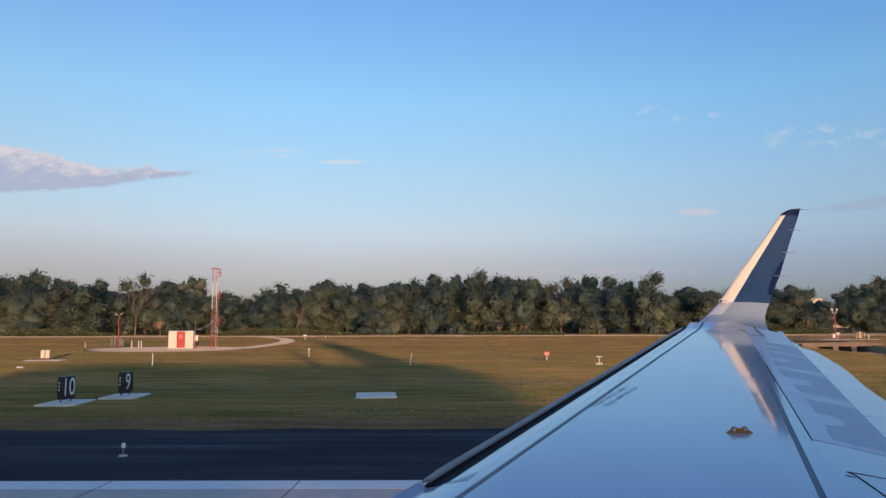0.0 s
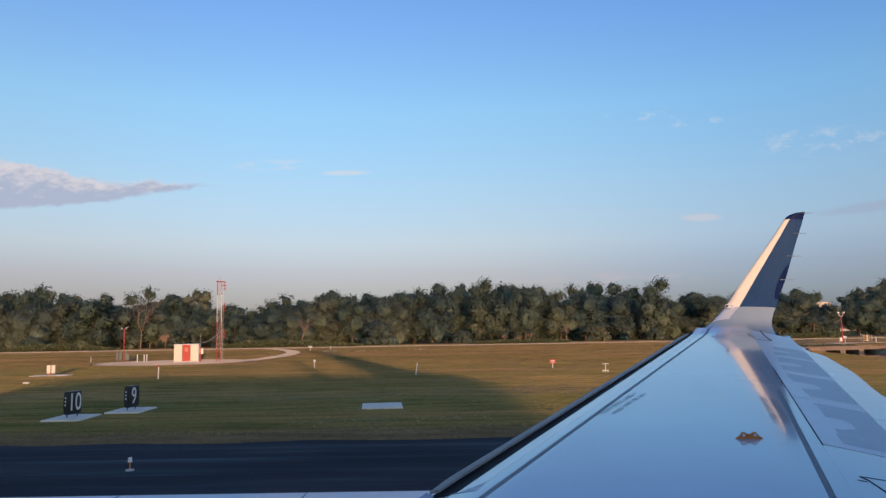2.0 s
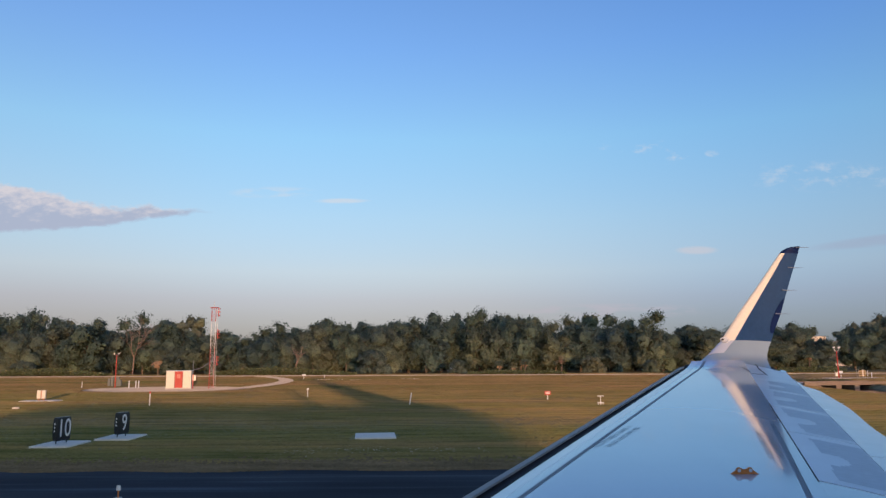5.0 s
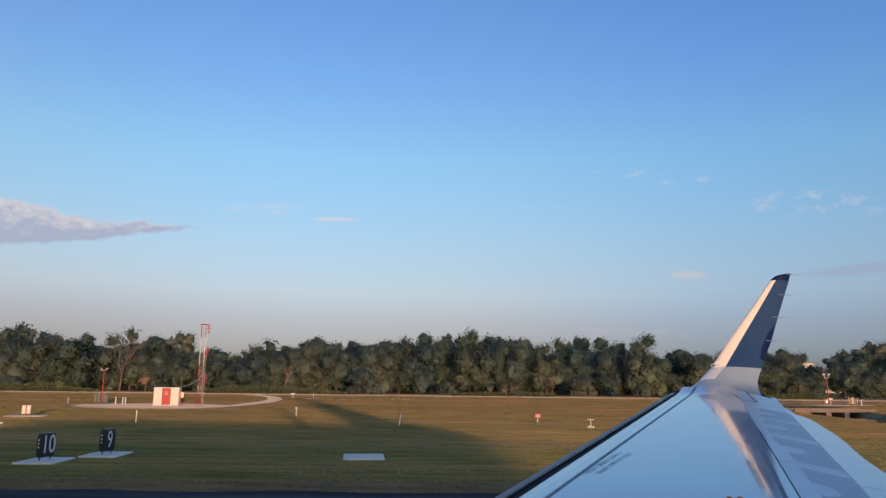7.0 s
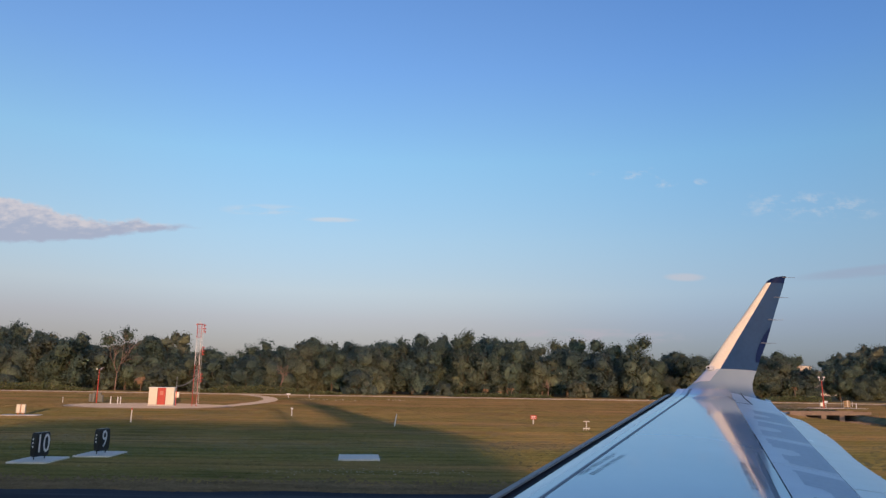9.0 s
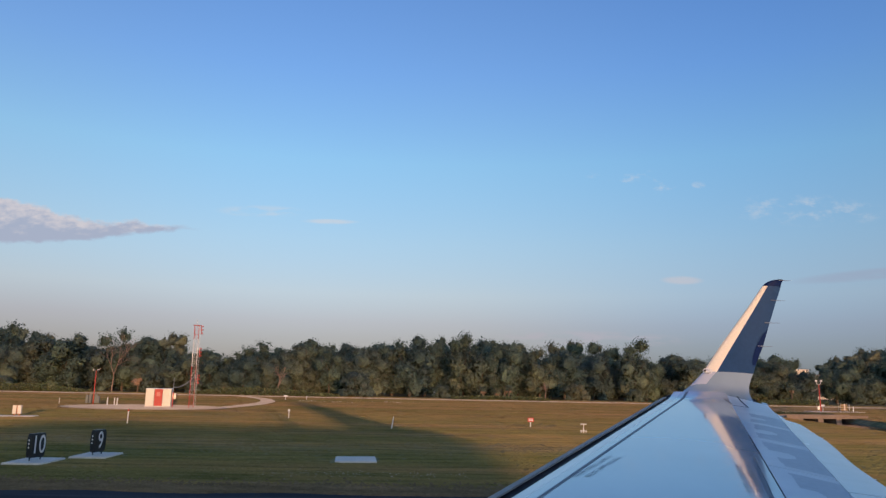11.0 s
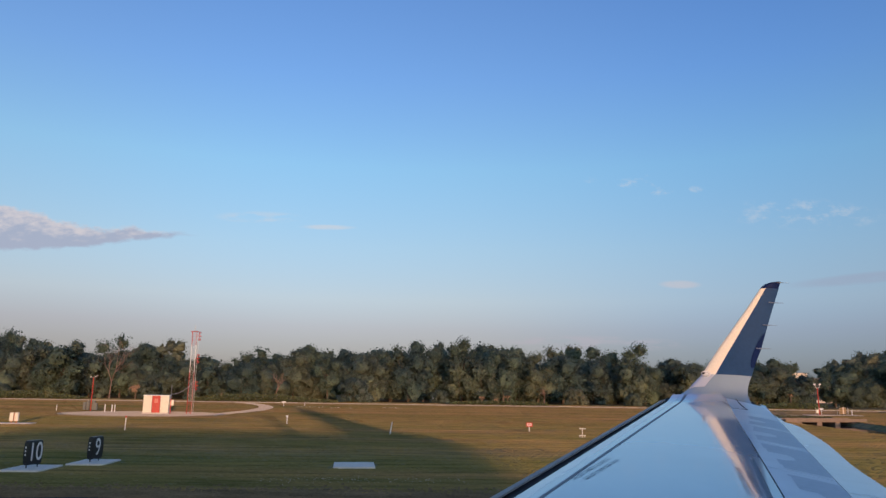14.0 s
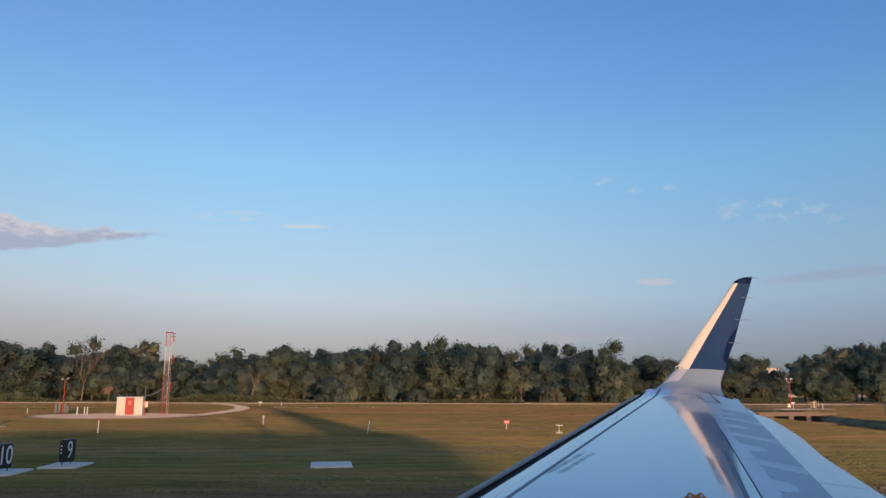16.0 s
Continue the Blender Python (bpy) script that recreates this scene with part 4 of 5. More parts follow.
def plant_forest():
    rnd = random.Random(21)
    kinds = [oak(1, 16, 7.5, 0.8, LEAF), oak(2, 18.5, 7.5, 2.4, LEAF), oak(3, 15, 8.0, 0.6, LEAF_OLIVE), oak(4, 17, 6.0, 1.6, LEAF),
             oak(5, 12, 6.5, 0.5, LEAF_OLIVE), oak(6, 19.5, 6.5, 3.5, LEAF, 5000, 0.25), oak(7, 15.5, 7.0, 0.8, LEAF), oak(8, 9.5, 5.5, 0.4, LEAF_OLIVE),
             oak(9, 18, 7.5, 6.0, LEAF, 1900), oak(10, 20.0, 7.5, 8.0, LEAF_OLIVE, 1900)]
    used = set()
    spots = []

    def row(y0, dy, gap_lo, gap_hi, choice):
        x = -200.0
        while x < 195:
            spots.append((x + rnd.uniform(-1.5, 1.5), y0 + rnd.uniform(-dy, dy) + max(0, x) * 0.12, choice))
            x += rnd.uniform(gap_lo, gap_hi)
    row(245, 4, 4.8, 8.6, (0, 2, 3, 4, 6, 7, 2, 0, 7))
    row(255, 3, 6.0, 9.5, (0, 3, 6, 1, 5, 1))
    row(266, 5, 8.0, 12.5, (8, 9, 8, 1))
    row(284, 6, 10.0, 15.0, (8, 9))
    for x, y, choice in spots:
        if 0.508 < x / y < 0.540 or (abs(x - 4) < 7.5 and y < 251):      # the clearing and the drive
            continue
        k = rnd.choice(choice)
        s = rnd.uniform(0.74, 1.04)
        swell = 1.08 + 0.13 * math.sin(x * 0.035 + 1.0) + 0.08 * math.sin(x * 0.11)
        m = pose(x, y, 0, 0, 0, rnd.uniform(-60, 60)) @ Matrix.Diagonal((s * 1.14, s * 1.14, s * swell, 1))
        ob = kinds[k]
        if k in used:
            ob = copy_thing(kinds[k], m)
        used.add(k)
        ob.matrix_basis = m
        tagged(ob, "thin-crowned oak rising over the wood" if k == 5 else "low spreading oak at the edge of the wood" if k in (4, 7) else "broad dark green oak of the wood", "tree", group="trees of the wood")


plant_forest()


def understory():
    """Palmetto and weeds along the foot of the wood, and the dark thicket inside it."""
    rnd = random.Random(5)
    vs, fs = [], []

    def spray(p, s, up):
        a = rnd.uniform(0, 2 * math.pi)
        d = Vector((math.cos(a), math.sin(a), up)).normalized() * s
        w = Vector((-math.sin(a), math.cos(a), 0)) * s * 0.28
        k = len(vs)
        vs.extend([p - w * 0.3, p + d * 0.6 - w, p + d, p + d * 0.6 + w])
        fs.append([k, k + 1, k + 2, k + 3])
    for _ in range(42000):
        x = rnd.uniform(-225, 122)
        dens = noise.noise((x * 0.03, 3.1, 0)) + 0.02
        if dens < 0:
            continue
        h = 0.5 + 1.9 * min(1, dens * 2.2) * (0.8 + 0.4 * noise.noise((x * 0.4, 1.0, 0)))
        y = 215 + max(0, x) * 0.08 + rnd.uniform(0, 8)
        spray(Vector((x, y, rnd.uniform(0, h))), rnd.uniform(0.35, 0.8), rnd.uniform(0.1, 1.2))
    me = bpy.data.meshes.new("undergrowth")
    me.from_pydata([tuple(v) for v in vs], [], fs)
    me.materials.append(SHRUB)
    tagged(new("undergrowth", me), "yellow-green palmetto and weeds along the wood", "undergrowth", kind="stuff")
    lobes = []
    for x in lin(-255, 128, 78):
        lobes.append((Vector((x, 296 + max(0, x) * 0.12 + rnd.uniform(-3, 3), 5.0)), Vector((6.0, 3, rnd.uniform(6, 10)))))
    me = crown_mesh("thicket", rnd, lobes, 9000, 0.9, LEAF, 0.95)
    tagged(new("thicket", me), "dark thicket inside the wood", "thicket", kind="stuff")


understory()


def bushes():
    """Low rounded bushes before the wood."""
    rnd = random.Random(77)
    src = None
    for x, y, s in ((-128, 226, 0.9), (-84, 229, 1.0), (-70, 226, 0.7), (-22, 228, 1.25), (4, 230, 0.7), (46, 232, 0.9), (64, 231, 0.65), (101, 238, 0.9), (-152, 228, 1.1)):
        m = pose(x, y, 0, 0, 0, rnd.uniform(-60, 60)) @ Matrix.Diagonal((s, s, s * rnd.uniform(0.8, 1.1), 1))
        if src is None:
            b = empty("bush")
            lobes = []
            for _ in range(30):
                a, f = rnd.uniform(0, 2 * math.pi), rnd.random()
                rr = math.sqrt(rnd.random()) * 4.2 * math.sqrt(1 - 0.8 * f * f)
                r = rnd.uniform(0.7, 1.4)
                lobes.append((Vector((math.cos(a) * rr, math.sin(a) * rr, 0.6 + 3.9 * f)), Vector((r, r, r * 0.9))))
            c = new("foliage", crown_mesh("foliage", rnd, lobes, 4500, 0.5, LEAF_OLIVE, 0.8))
            c.parent = b
            bm = bmesh.new()
            for k in range(5):
                a = k * 1.26
                add_tube(bm, (0, 0, -0.1), (math.cos(a) * 1.5, math.sin(a) * 1.5, 2.4), 0.11, 0.04, 6)
            part("stems", bm, BARK, b, "thin brown stems", True)
            b.matrix_basis = m
            src = b
        else:
            keep = src.matrix_basis.copy()
            src.matrix_basis = Matrix.Identity(4)
            b = copy_thing(src, m)
            src.matrix_basis = keep
            b.matrix_basis = m
        tagged(b, "rounded olive-green bush before the wood", "bush", group="bushes before the wood")


bushes()


def dead_tree(x, y, height, seed, spread=0.5):
    """A bare dead tree: forks that halve and thin as they rise."""
    rnd = random.Random(seed)
    t = empty("dead_tree", x, y)
    tagged(t, "bare pinkish-grey dead tree at the edge of the wood", "tree", group="dead trees")
    bm = bmesh.new()

    def grow(p, d, length, r, depth):
        e = p + d * length
        add_tube(bm, p, e, r, r * 0.62, 6 if depth < 2 else 4)
        if depth == 5:
            return
        for _ in range(3 if depth < 3 else 2):
            grow(e, (d + ball(rnd) * (0.55 + spread)).normalized(), length * rnd.uniform(0.6, 0.85), r * 0.6, depth + 1)
    grow(Vector((0, 0, -0.1)), Vector((0.05, 0, 1)), height * 0.28, 0.22, 0)
    part("bare_wood", bm, DEADWOOD, t)


dead_tree(-47, 236, 10, 2)
dead_tree(-100, 239, 19, 5, 0.2)
dead_tree(38, 240, 7, 9)
dead_tree(96, 247, 12, 12)


def palm(x, y, height, seed, dry=False):
    rnd = random.Random(seed)
    t = empty("cabbage_palm", x, y)
    tagged(t, "cabbage palm with a shaggy brown skirt of dead fronds" if dry else "small cabbage palm before the oaks", "palm tree", group="palms")
    part("trunk", tube((0, 0, -0.1), (0.1, 0, height), 0.24, 0.19, 9), BARK, t)
    for nm, n, mat, lo, hi in (("fronds", 70, LEAF_OLIVE, -0.6, 1.1), ("dead_fronds", 70 if dry else 8, DRY, -3.2 if dry else -2.2, -0.9)):
        bm = bmesh.new()
        for _ in range(n):
            a, up = rnd.uniform(0, 2 * math.pi), rnd.uniform(lo, hi)
            d = Vector((math.cos(a), math.sin(a), up)).normalized()
            w = Vector((-math.sin(a), math.cos(a), 0))
            p0 = Vector((0.1, 0, height))
            for k in range(5):
                q = (d + w * (k - 2) * (0.07 if up < -1.6 else 0.28)).normalized()
                s = (2.6 if up < -0.8 and dry else 1.5) * rnd.uniform(0.7, 1.2)
                v = [bm.verts.new(c) for c in (p0 + d * 0.5, p0 + q * s * 0.8 + w * 0.10, p0 + q * s - Vector((0, 0, 0.25)), p0 + q * s * 0.8 - w * 0.10)]
                bm.faces.new(v)
        part(nm, bm, mat, t, "stiff green fan fronds" if mat is LEAF_OLIVE else "hanging dead brown fronds")


DRY = worn("dry_fronds", (0.30, 0.20, 0.13), (0.44, 0.29, 0.19), 0.9, 3, bumps=0)
for k, (x, y, h, dry) in enumerate(((17, 229, 3.0, False), (21.5, 230, 2.4, False), (25, 229, 3.4, False), (118, 240, 5.0, False), (-88, 229, 5.0, True), (-62, 229, 2.6, False))):
    palm(x, y, h, 50 + k, dry)


# ---------------------------------------------------------------- airfield things
def distance_sign(words, x, y, turn):
    s = empty("distance_sign", x, y, 0, turn)
    tagged(s, f"black runway distance sign with white number {words} on a concrete pad", "sign", group="runway distance signs")
    # panel with bowed sides and a rounded top
    bm, rings = bmesh.new(), []
    for k in range(13):
        u = k / 12
        z = 0.24 + 1.32 * u
        grow = 1 + 0.07 * math.sin(math.pi * u) - 0.10 * max(0, abs(2 * u - 1) - 0.85) / 0.15
        hw, hd = 0.55 * grow, 0.15 * grow
        rings.append([bm.verts.new(c) for c in ((-hw, -hd + 0.03, z), (-hw + 0.04, -hd, z), (hw - 0.04, -hd, z), (hw, -hd + 0.03, z), (hw, hd - 0.03, z), (hw - 0.04, hd, z), (-hw + 0.04, hd, z), (-hw, hd - 0.03, z))])
    for a, b in zip(rings, rings[1:]):
        for k in range(8):
            bm.faces.new((a[k], a[(k + 1) % 8], b[(k + 1) % 8], b[k]))
    bm.faces.new(rings[0][::-1])
    bm.faces.new(rings[-1])
    part("panel", bm, BLACK, s, "black sign panel with bowed sides")
    for dx in (-0.42, 0.42):
        part("leg", tube((dx, 0, 0.02), (dx, 0, 0.30), 0.035, 0.035, 8), BLACK, s)
    cu = bpy.data.curves.new("number", "FONT")
    cu.body, cu.size, cu.align_x, cu.align_y, cu.extrude, cu.offset = words, 1.42, "CENTER", "CENTER", 0.004, 0.004
    ob = new("number_text", cu)
    me = bpy.data.meshes.new_from_object(ob.evaluated_get(bpy.context.evaluated_depsgraph_get()))
    bpy.data.objects.remove(ob)
    me.transform(pose(0, -0.168, 0.90, 90, 0, 0) @ Matrix.Diagonal((0.76, 1, 1, 1)))
    me.materials.clear()
    me.materials.append(WHITE)
    t = new("number", me)
    t.parent = s
    t["label"] = "white number"
    for dz in (0.2, 0.0, -0.2):
        part("reflector", box((-0.588, 0, 1.0 + dz), (0.012, 0.07, 0.10)), WHITE, s, "small white side reflector")
    pad = tagged(link_mesh("concrete_pad", box((0, 0, 0.0), (2.1, 3.0, 0.10), 0.02), PAD), "pale concrete pad in the grass", "pad", group="sign pads")
    pad.matrix_basis = pose(x, y, 0.03, 0, 0, 2)
    return s


distance_sign("10", -22.0, 43.3, 77)
distance_sign("9", -20.1, 46.9, 79)


def marker_post(x, y, h=1.3, lean=1.0):
    p = tagged(link_mesh("marker_post", tube((0, 0, 0), (0, 0, h), 0.06, 0.055, 10), WHITE), "thin white marker post in the grass", "post", group="white marker posts")
    p.matrix_basis = pose(x, y, 0, 0, lean, 0)
    return p


for x, y, h in ((-31.0, 78.8, 1.25), (-29.5, 184.0, 1.0), (103.7, 182.3, 1.4), (-3.6, 78.5, 1.25), (-62.3, 128.4, 1.0)):
    ob = marker_post(x, y, h, 9.0 if y == 78.5 else 1.0)
    if y == 78.5:
        ob["label"] = "thin white marker post leaning in the grass"
    if x == -31.0:
        part("cap", tube((0, 0, h), (0, 0, h + 0.22), 0.062, 0.06, 10), RED, ob, "red cap")


def head_post(x, y):
    """A white post with a small box head."""
    s = empty("marker_post", x, y)
    tagged(s, "short white marker post with a square head", "post")
    part("post", tube((0, 0, 0), (0, 0, 0.95), 0.06, 0.06, 10), WHITE, s)
    part("head", box((0, 0, 0.95), (0.26, 0.20, 0.26), 0.03), WHITE, s, "small white box head")


head_post(-17.5, 96.0)


def small_sign(x, y):
    s = empty("small_sign", x, y, 0, 8)
    tagged(s, "small orange sign on a white post", "sign")
    part("post", tube((0, 0, 0), (0, 0, 0.75), 0.07, 0.07, 10), WHITE, s)
    part("board", box((0, -0.09, 0.78), (0.72, 0.04, 0.46), 0.01), RED, s, "orange-red board with worn white bars")
    for z in (0.86, 0.70):
        part("bar", box((0, -0.115, z), (0.55, 0.008, 0.07)), WHITE, s)


small_sign(12.0, 86.6)


def frame_target(x, y):
    s = empty("bar_marker", x, y, 0, -6)
    tagged(s, "small white marker of two bars on a post", "marker")
    part("post", box((0, 0, 0.46), (0.07, 0.05, 0.92)), WHITE, s)
    for z in (0.90, 0.22):
        part("bar", box((0, -0.04, z), (0.66, 0.05, 0.08)), WHITE, s, "white crossbar")
    for dx in (-0.24, 0.24):
        part("foot", box((dx, 0, 0.09), (0.05, 0.05, 0.20)), WHITE, s)


frame_target(16.1, 76.9)


def light_box(x, y):
    s = empty("marker_box", x, y, 0, 12)
    tagged(s, "pair of cream marker boxes on rusty legs over a pale slab", "box")
    for dx in (-0.26, 0.26):
        body = part("cabinet", box((dx, 0, 0.78), (0.42, 0.34, 0.98), 0.03), CREAM, s, "cream painted cabinet")
        part("door", box((dx, -0.176, 0.78), (0.36, 0.012, 0.88), 0.004), PANEL, body, "pale cream cabinet door")
        part("leg", box((dx, 0, 0.17), (0.10, 0.10, 0.32)), ORANGE, s, "rusty orange leg")
    part("spine", box((0, 0.05, 0.75), (0.08, 0.10, 1.0)), ORANGE, s, "rusty spine between the boxes")
    pad = tagged(link_mesh("concrete_pad", box((0, 0, 0), (4.2, 2.2, 0.10), 0.02), PAD), "pale concrete pad in the grass", "pad", group="sign pads")
    pad.matrix_basis = pose(x, y, 0.02, 0, 0, 10)


light_box(-47.6, 88.4)
lid = tagged(link_mesh("drain_slab", box((0, 0, 0), (2.5, 3.0, 0.12), 0.03), PAD), "pale concrete slab flush in the grass", "slab")
lid.matrix_basis = pose(-4.3, 47.1, 0.02, 0, 0, 6)


def edge_light(x, y):
    s = empty("runway_edge_light", x, y, 0)
    tagged(s, "small runway edge lamp on a thin stem", "runway light", group="runway edge lamps")
    part("base", tube((0, 0, 0), (0, 0, 0.05), 0.16, 0.14, 14), STEEL, s)
    part("stem", tube((0, 0, 0.05), (0, 0, 0.30), 0.025, 0.025, 8), ORANGE, s, "orange stem")
    part("lens", tube((0, 0, 0.30), (0, 0, 0.46), 0.08, 0.06, 14), WHITE, s, "clear domed lens")


edge_light(-11.4, 26.6)
edge_light(48.6, 26.6)


def equipment_site():
    bm = bmesh.new()
    rim = []
    for k in range(72):
        a = 2 * math.pi * k / 72
        r = 1 + 0.05 * noise.noise((math.cos(a) * 2, math.sin(a) * 2, 0))
        rim.append(bm.verts.new((-45.2 + 12.6 * r * math.cos(a), 121.5 + 10.0 * r * math.sin(a), 0.06)))
    f = bm.faces.new(rim)
    r = bmesh.ops.extrude_face_region(bm, geom=[f])
    for g in r["geom"]:
        if isinstance(g, bmesh.types.BMVert):
            g.co.z -= 0.2
    bmesh.ops.recalc_face_normals(bm, faces=bm.faces)
    tagged(link_mesh("gravel_circle", bm, GRAVEL), "round pale gravel yard round the shelter", "gravel", kind="structure")
    # a track from the yard to the perimeter road
    bm = slab(lambda u, v: Vector((-34 + 4 * math.sin(u * 2.6) - 20 * u * u + (v - 0.5) * 3.2, 124 + 85 * u, 0)), lin(0, 1, 24), [0, 1], 0.02, 0.1)
    tagged(link_mesh("dirt_track", bm, DIRT), "pale dirt track from the yard to the road", "track", kind="structure")

    rnd = random.Random(14)
    vs, fs = [], []

    def stones(count, place, size):
        for _ in range(count):
            x, y, z = place()
            s = size * rnd.uniform(0.5, 1.4)
            k = len(vs)
            vs.extend([(x - s * 1.6, y - s * 0.6, z - 0.01), (x + s * 1.6, y - s * 0.6, z - 0.01), (x + rnd.uniform(-1, 1) * s, y + s, z - 0.01), (x + rnd.uniform(-1, 1) * s, y, z + s * rnd.uniform(0.5, 1.1))])
            fs.extend([(k, k + 1, k + 3), (k + 1, k + 2, k + 3), (k + 2, k, k + 3)])

    def in_yard():
        a, r = rnd.uniform(0, 2 * math.pi), math.sqrt(rnd.random()) * 0.97
        return -45.2 + 12.3 * r * math.cos(a), 121.5 + 9.7 * r * math.sin(a), 0.06

    def on_road():
        return rnd.uniform(-160, 135), rnd.uniform(207.8, 211.8), 0.07
    def rubble():
        c = rnd.choice(((-27, 172), (-19, 168), (-8, 176), (-5, 173)))
        return rnd.gauss(c[0], 1.6), rnd.gauss(c[1], 1.0), 0.0
    def on_track():
        u, v = rnd.random(), rnd.uniform(-1.5, 1.5)
        return -34 + 4 * math.sin(u * 2.6) - 20 * u * u + v, 124 + 85 * u, 0.02
    def pebbly():
        x = rnd.uniform(-8.5, 2.5)
        return x, rnd.gauss(40.2, 0.8) + 0.4 * math.sin(x), 0.0
    stones(420, pebbly, 0.028)
    stones(3500, on_track, 0.08)
    stones(9000, in_yard, 0.07)
    stones(70, rubble, 0.15)
    stones(16000, on_road, 0.10)
    me = bpy.data.meshes.new("gravel_stones")
    me.from_pydata(vs, [], fs)
    me.materials.append(DIRT)
    tagged(new("gravel_stones", me), "loose pale stones on the yard, road and grass", "gravel", kind="stuff")

    sh = empty("equipment_shelter", -42.9, 121.0, 0.06, 13)
    tagged(sh, "cream and red striped equipment shelter on the gravel yard", "shelter")
    w, d, h = 3.8, 2.8, 2.6
    part("plinth", box((0, 0, 0.12), (w + 0.2, d + 0.2, 0.24), 0.02), CONCRETE, sh)
    for dx, ww, m in ((-w / 3, w / 3, PANEL), (0, w / 3 - 0.1, RED), (w / 3, w / 3, PANEL)):
        part("wall_panel", box((dx, 0, 0.24 + h / 2), (ww - 0.004, d, h), 0.015), m, sh, "red wall panel" if m is RED else "cream wall panel")
    part("roof", box((0, 0, h + 0.29), (w + 0.14, d + 0.14, 0.10), 0.02), WHITE, sh, "flat white roof")
    part("vent", box((0, -d / 2 - 0.03, 2.05), (0.5, 0.06, 0.62), 0.01), FADED, sh, "small faded pink vent plate")
    part("air_conditioner", box((w / 2 + 0.35, -0.2, 1.75), (0.62, 0.9, 0.9), 0.04), STEEL, sh, "grey air-conditioning box")
    part("cable_riser", tube((w / 2 + 0.25, -1.2, 0.0), (w / 2 + 0.25, -1.2, 4.6), 0.05, 0.04, 8), STEEL, sh)
    part("meter_post", box((w / 2 + 0.28, -1.2, 1.2), (0.14, 0.14, 2.4)), RED, sh)
    bm = bmesh.new()
    pts = [Vector((w / 2 + 0.3, -0.4, 3.1)) + Vector((3.2 * u, 0.6 * u, 2.2 * u * u)) for u in lin(0, 1, 8)]
    for a, b in zip(pts, pts[1:]):
        add_tube(bm, a, b, 0.06, 0.06, 6)
    part("cable_bridge", bm, STEEL, sh, "curved cable run to the tower")

    tw = empty("lattice_tower", -37.6, 120.5, 0.06, 12)
    tagged(tw, "red and white lattice antenna tower beside the shelter", "tower")
    H, half = 13.1, 0.34
    corner = [(-half, -half), (half, -half), (half, half), (-half, half)]
    bands = lin(0, H, 6)
    for n, (z0, z1) in enumerate(zip(bands, bands[1:])):
        leg_paint = WHITE if n in (3, 4) else RED
        for cx, cy in corner:
            part("leg", tube((cx, cy, z0), (cx, cy, z1), 0.026, 0.026, 6), leg_paint, tw)
        bm = bmesh.new()
        steps = 3
        for k in range(steps):
            a, b = z0 + (z1 - z0) * k / steps, z0 + (z1 - z0) * (k + 1) / steps
            for i in range(4):
                p, q = corner[i], corner[(i + 1) % 4]
                add_tube(bm, (*p, a), (*q, a), 0.011, 0.011, 5)
                if (k + i) % 2:
                    p, q = q, p
                add_tube(bm, (*p, a), (*q, b), 0.012, 0.012, 5)
        m = RED if n in (0, 5) else WHITE
        part("bracing", bm, m, tw, ("red" if m is RED else "white") + " diagonal bracing")
    bm = bmesh.new()
    for dx in (0.0, 0.26):
        add_tube(bm, (half + 0.06 + dx, -half, 0.2), (half + 0.06 + dx, -half, H - 0.3), 0.017, 0.017, 5)
    for z in lin(0.4, H - 0.5, 34):
        add_tube(bm, (half + 0.06, -half, z), (half + 0.32, -half, z), 0.010, 0.012, 4)
    part("ladder", bm, WHITE, tw, "narrow white ladder")
    for z in (4.5, 8.8, 12.4):
        bm = tube((half, 0, z), (1.05, 0, z), 0.04, 0.04, 8)
        add_tube(bm, (0.70, 0, z - 0.75), (0.70, 0, z + 0.75), 0.06, 0.06, 8)
        for dz in (-0.55, 0.0, 0.55):
            add_tube(bm, (0.70, -0.55, z + dz), (0.70, 0.55, z + dz), 0.045, 0.045, 6)
            add_box(bm, (0.92, 0, z + dz), (0.10, 0.5, 0.26), 0.02)
        part("antenna", bm, RED, tw, "red antenna array")
    part("finial", tube((0, 0, H), (0, 0, H + 1.0), 0.03, 0.015, 6), STEEL, tw)
    part("platform", box((0, 0, H), (1.1, 1.1, 0.08)), RED, tw)

    ms = empty("wind_mast", -56.2, 127.5, 0.06, 0)
    tagged(ms, "thin red wind mast with sensors and small cabinets", "mast")
    part("pole", tube((0, 0, 0), (0, 0, 5.6), 0.09, 0.06, 8), RED, ms)
    part("crossarm", tube((-0.5, 0, 5.55), (0.5, 0, 5.55), 0.04, 0.04, 6), STEEL, ms)
    part("wind_vane", tube((0.2, 0, 5.7), (0.75, -0.1, 5.95), 0.08, 0.03, 8), WHITE, ms)
    part("wind_cups", tube((-0.45, 0, 5.55), (-0.45, 0, 5.85), 0.12, 0.14, 8), STEEL, ms)
    for dx, hh in ((-0.9, 1.3), (-0.35, 1.5), (0.6, 1.5), (0.95, 1.1)):
        part("cabinet", box((dx, -0.3, hh / 2 + 0.25), (0.42, 0.35, hh), 0.03), CABINET, ms, "small grey-green cabinet")
    for x, y in ((-52.6, 124.6), (-51.2, 124.0), (-51.0, 124.6)):
        b = tagged(link_mesh("bollard", tube((0, 0, 0), (0, 0, 1.25), 0.09, 0.09, 10), WHITE), "short white bollard on the gravel yard", "bollard", group="white bollards")
        b.matrix_basis = pose(x, y, 0.05)


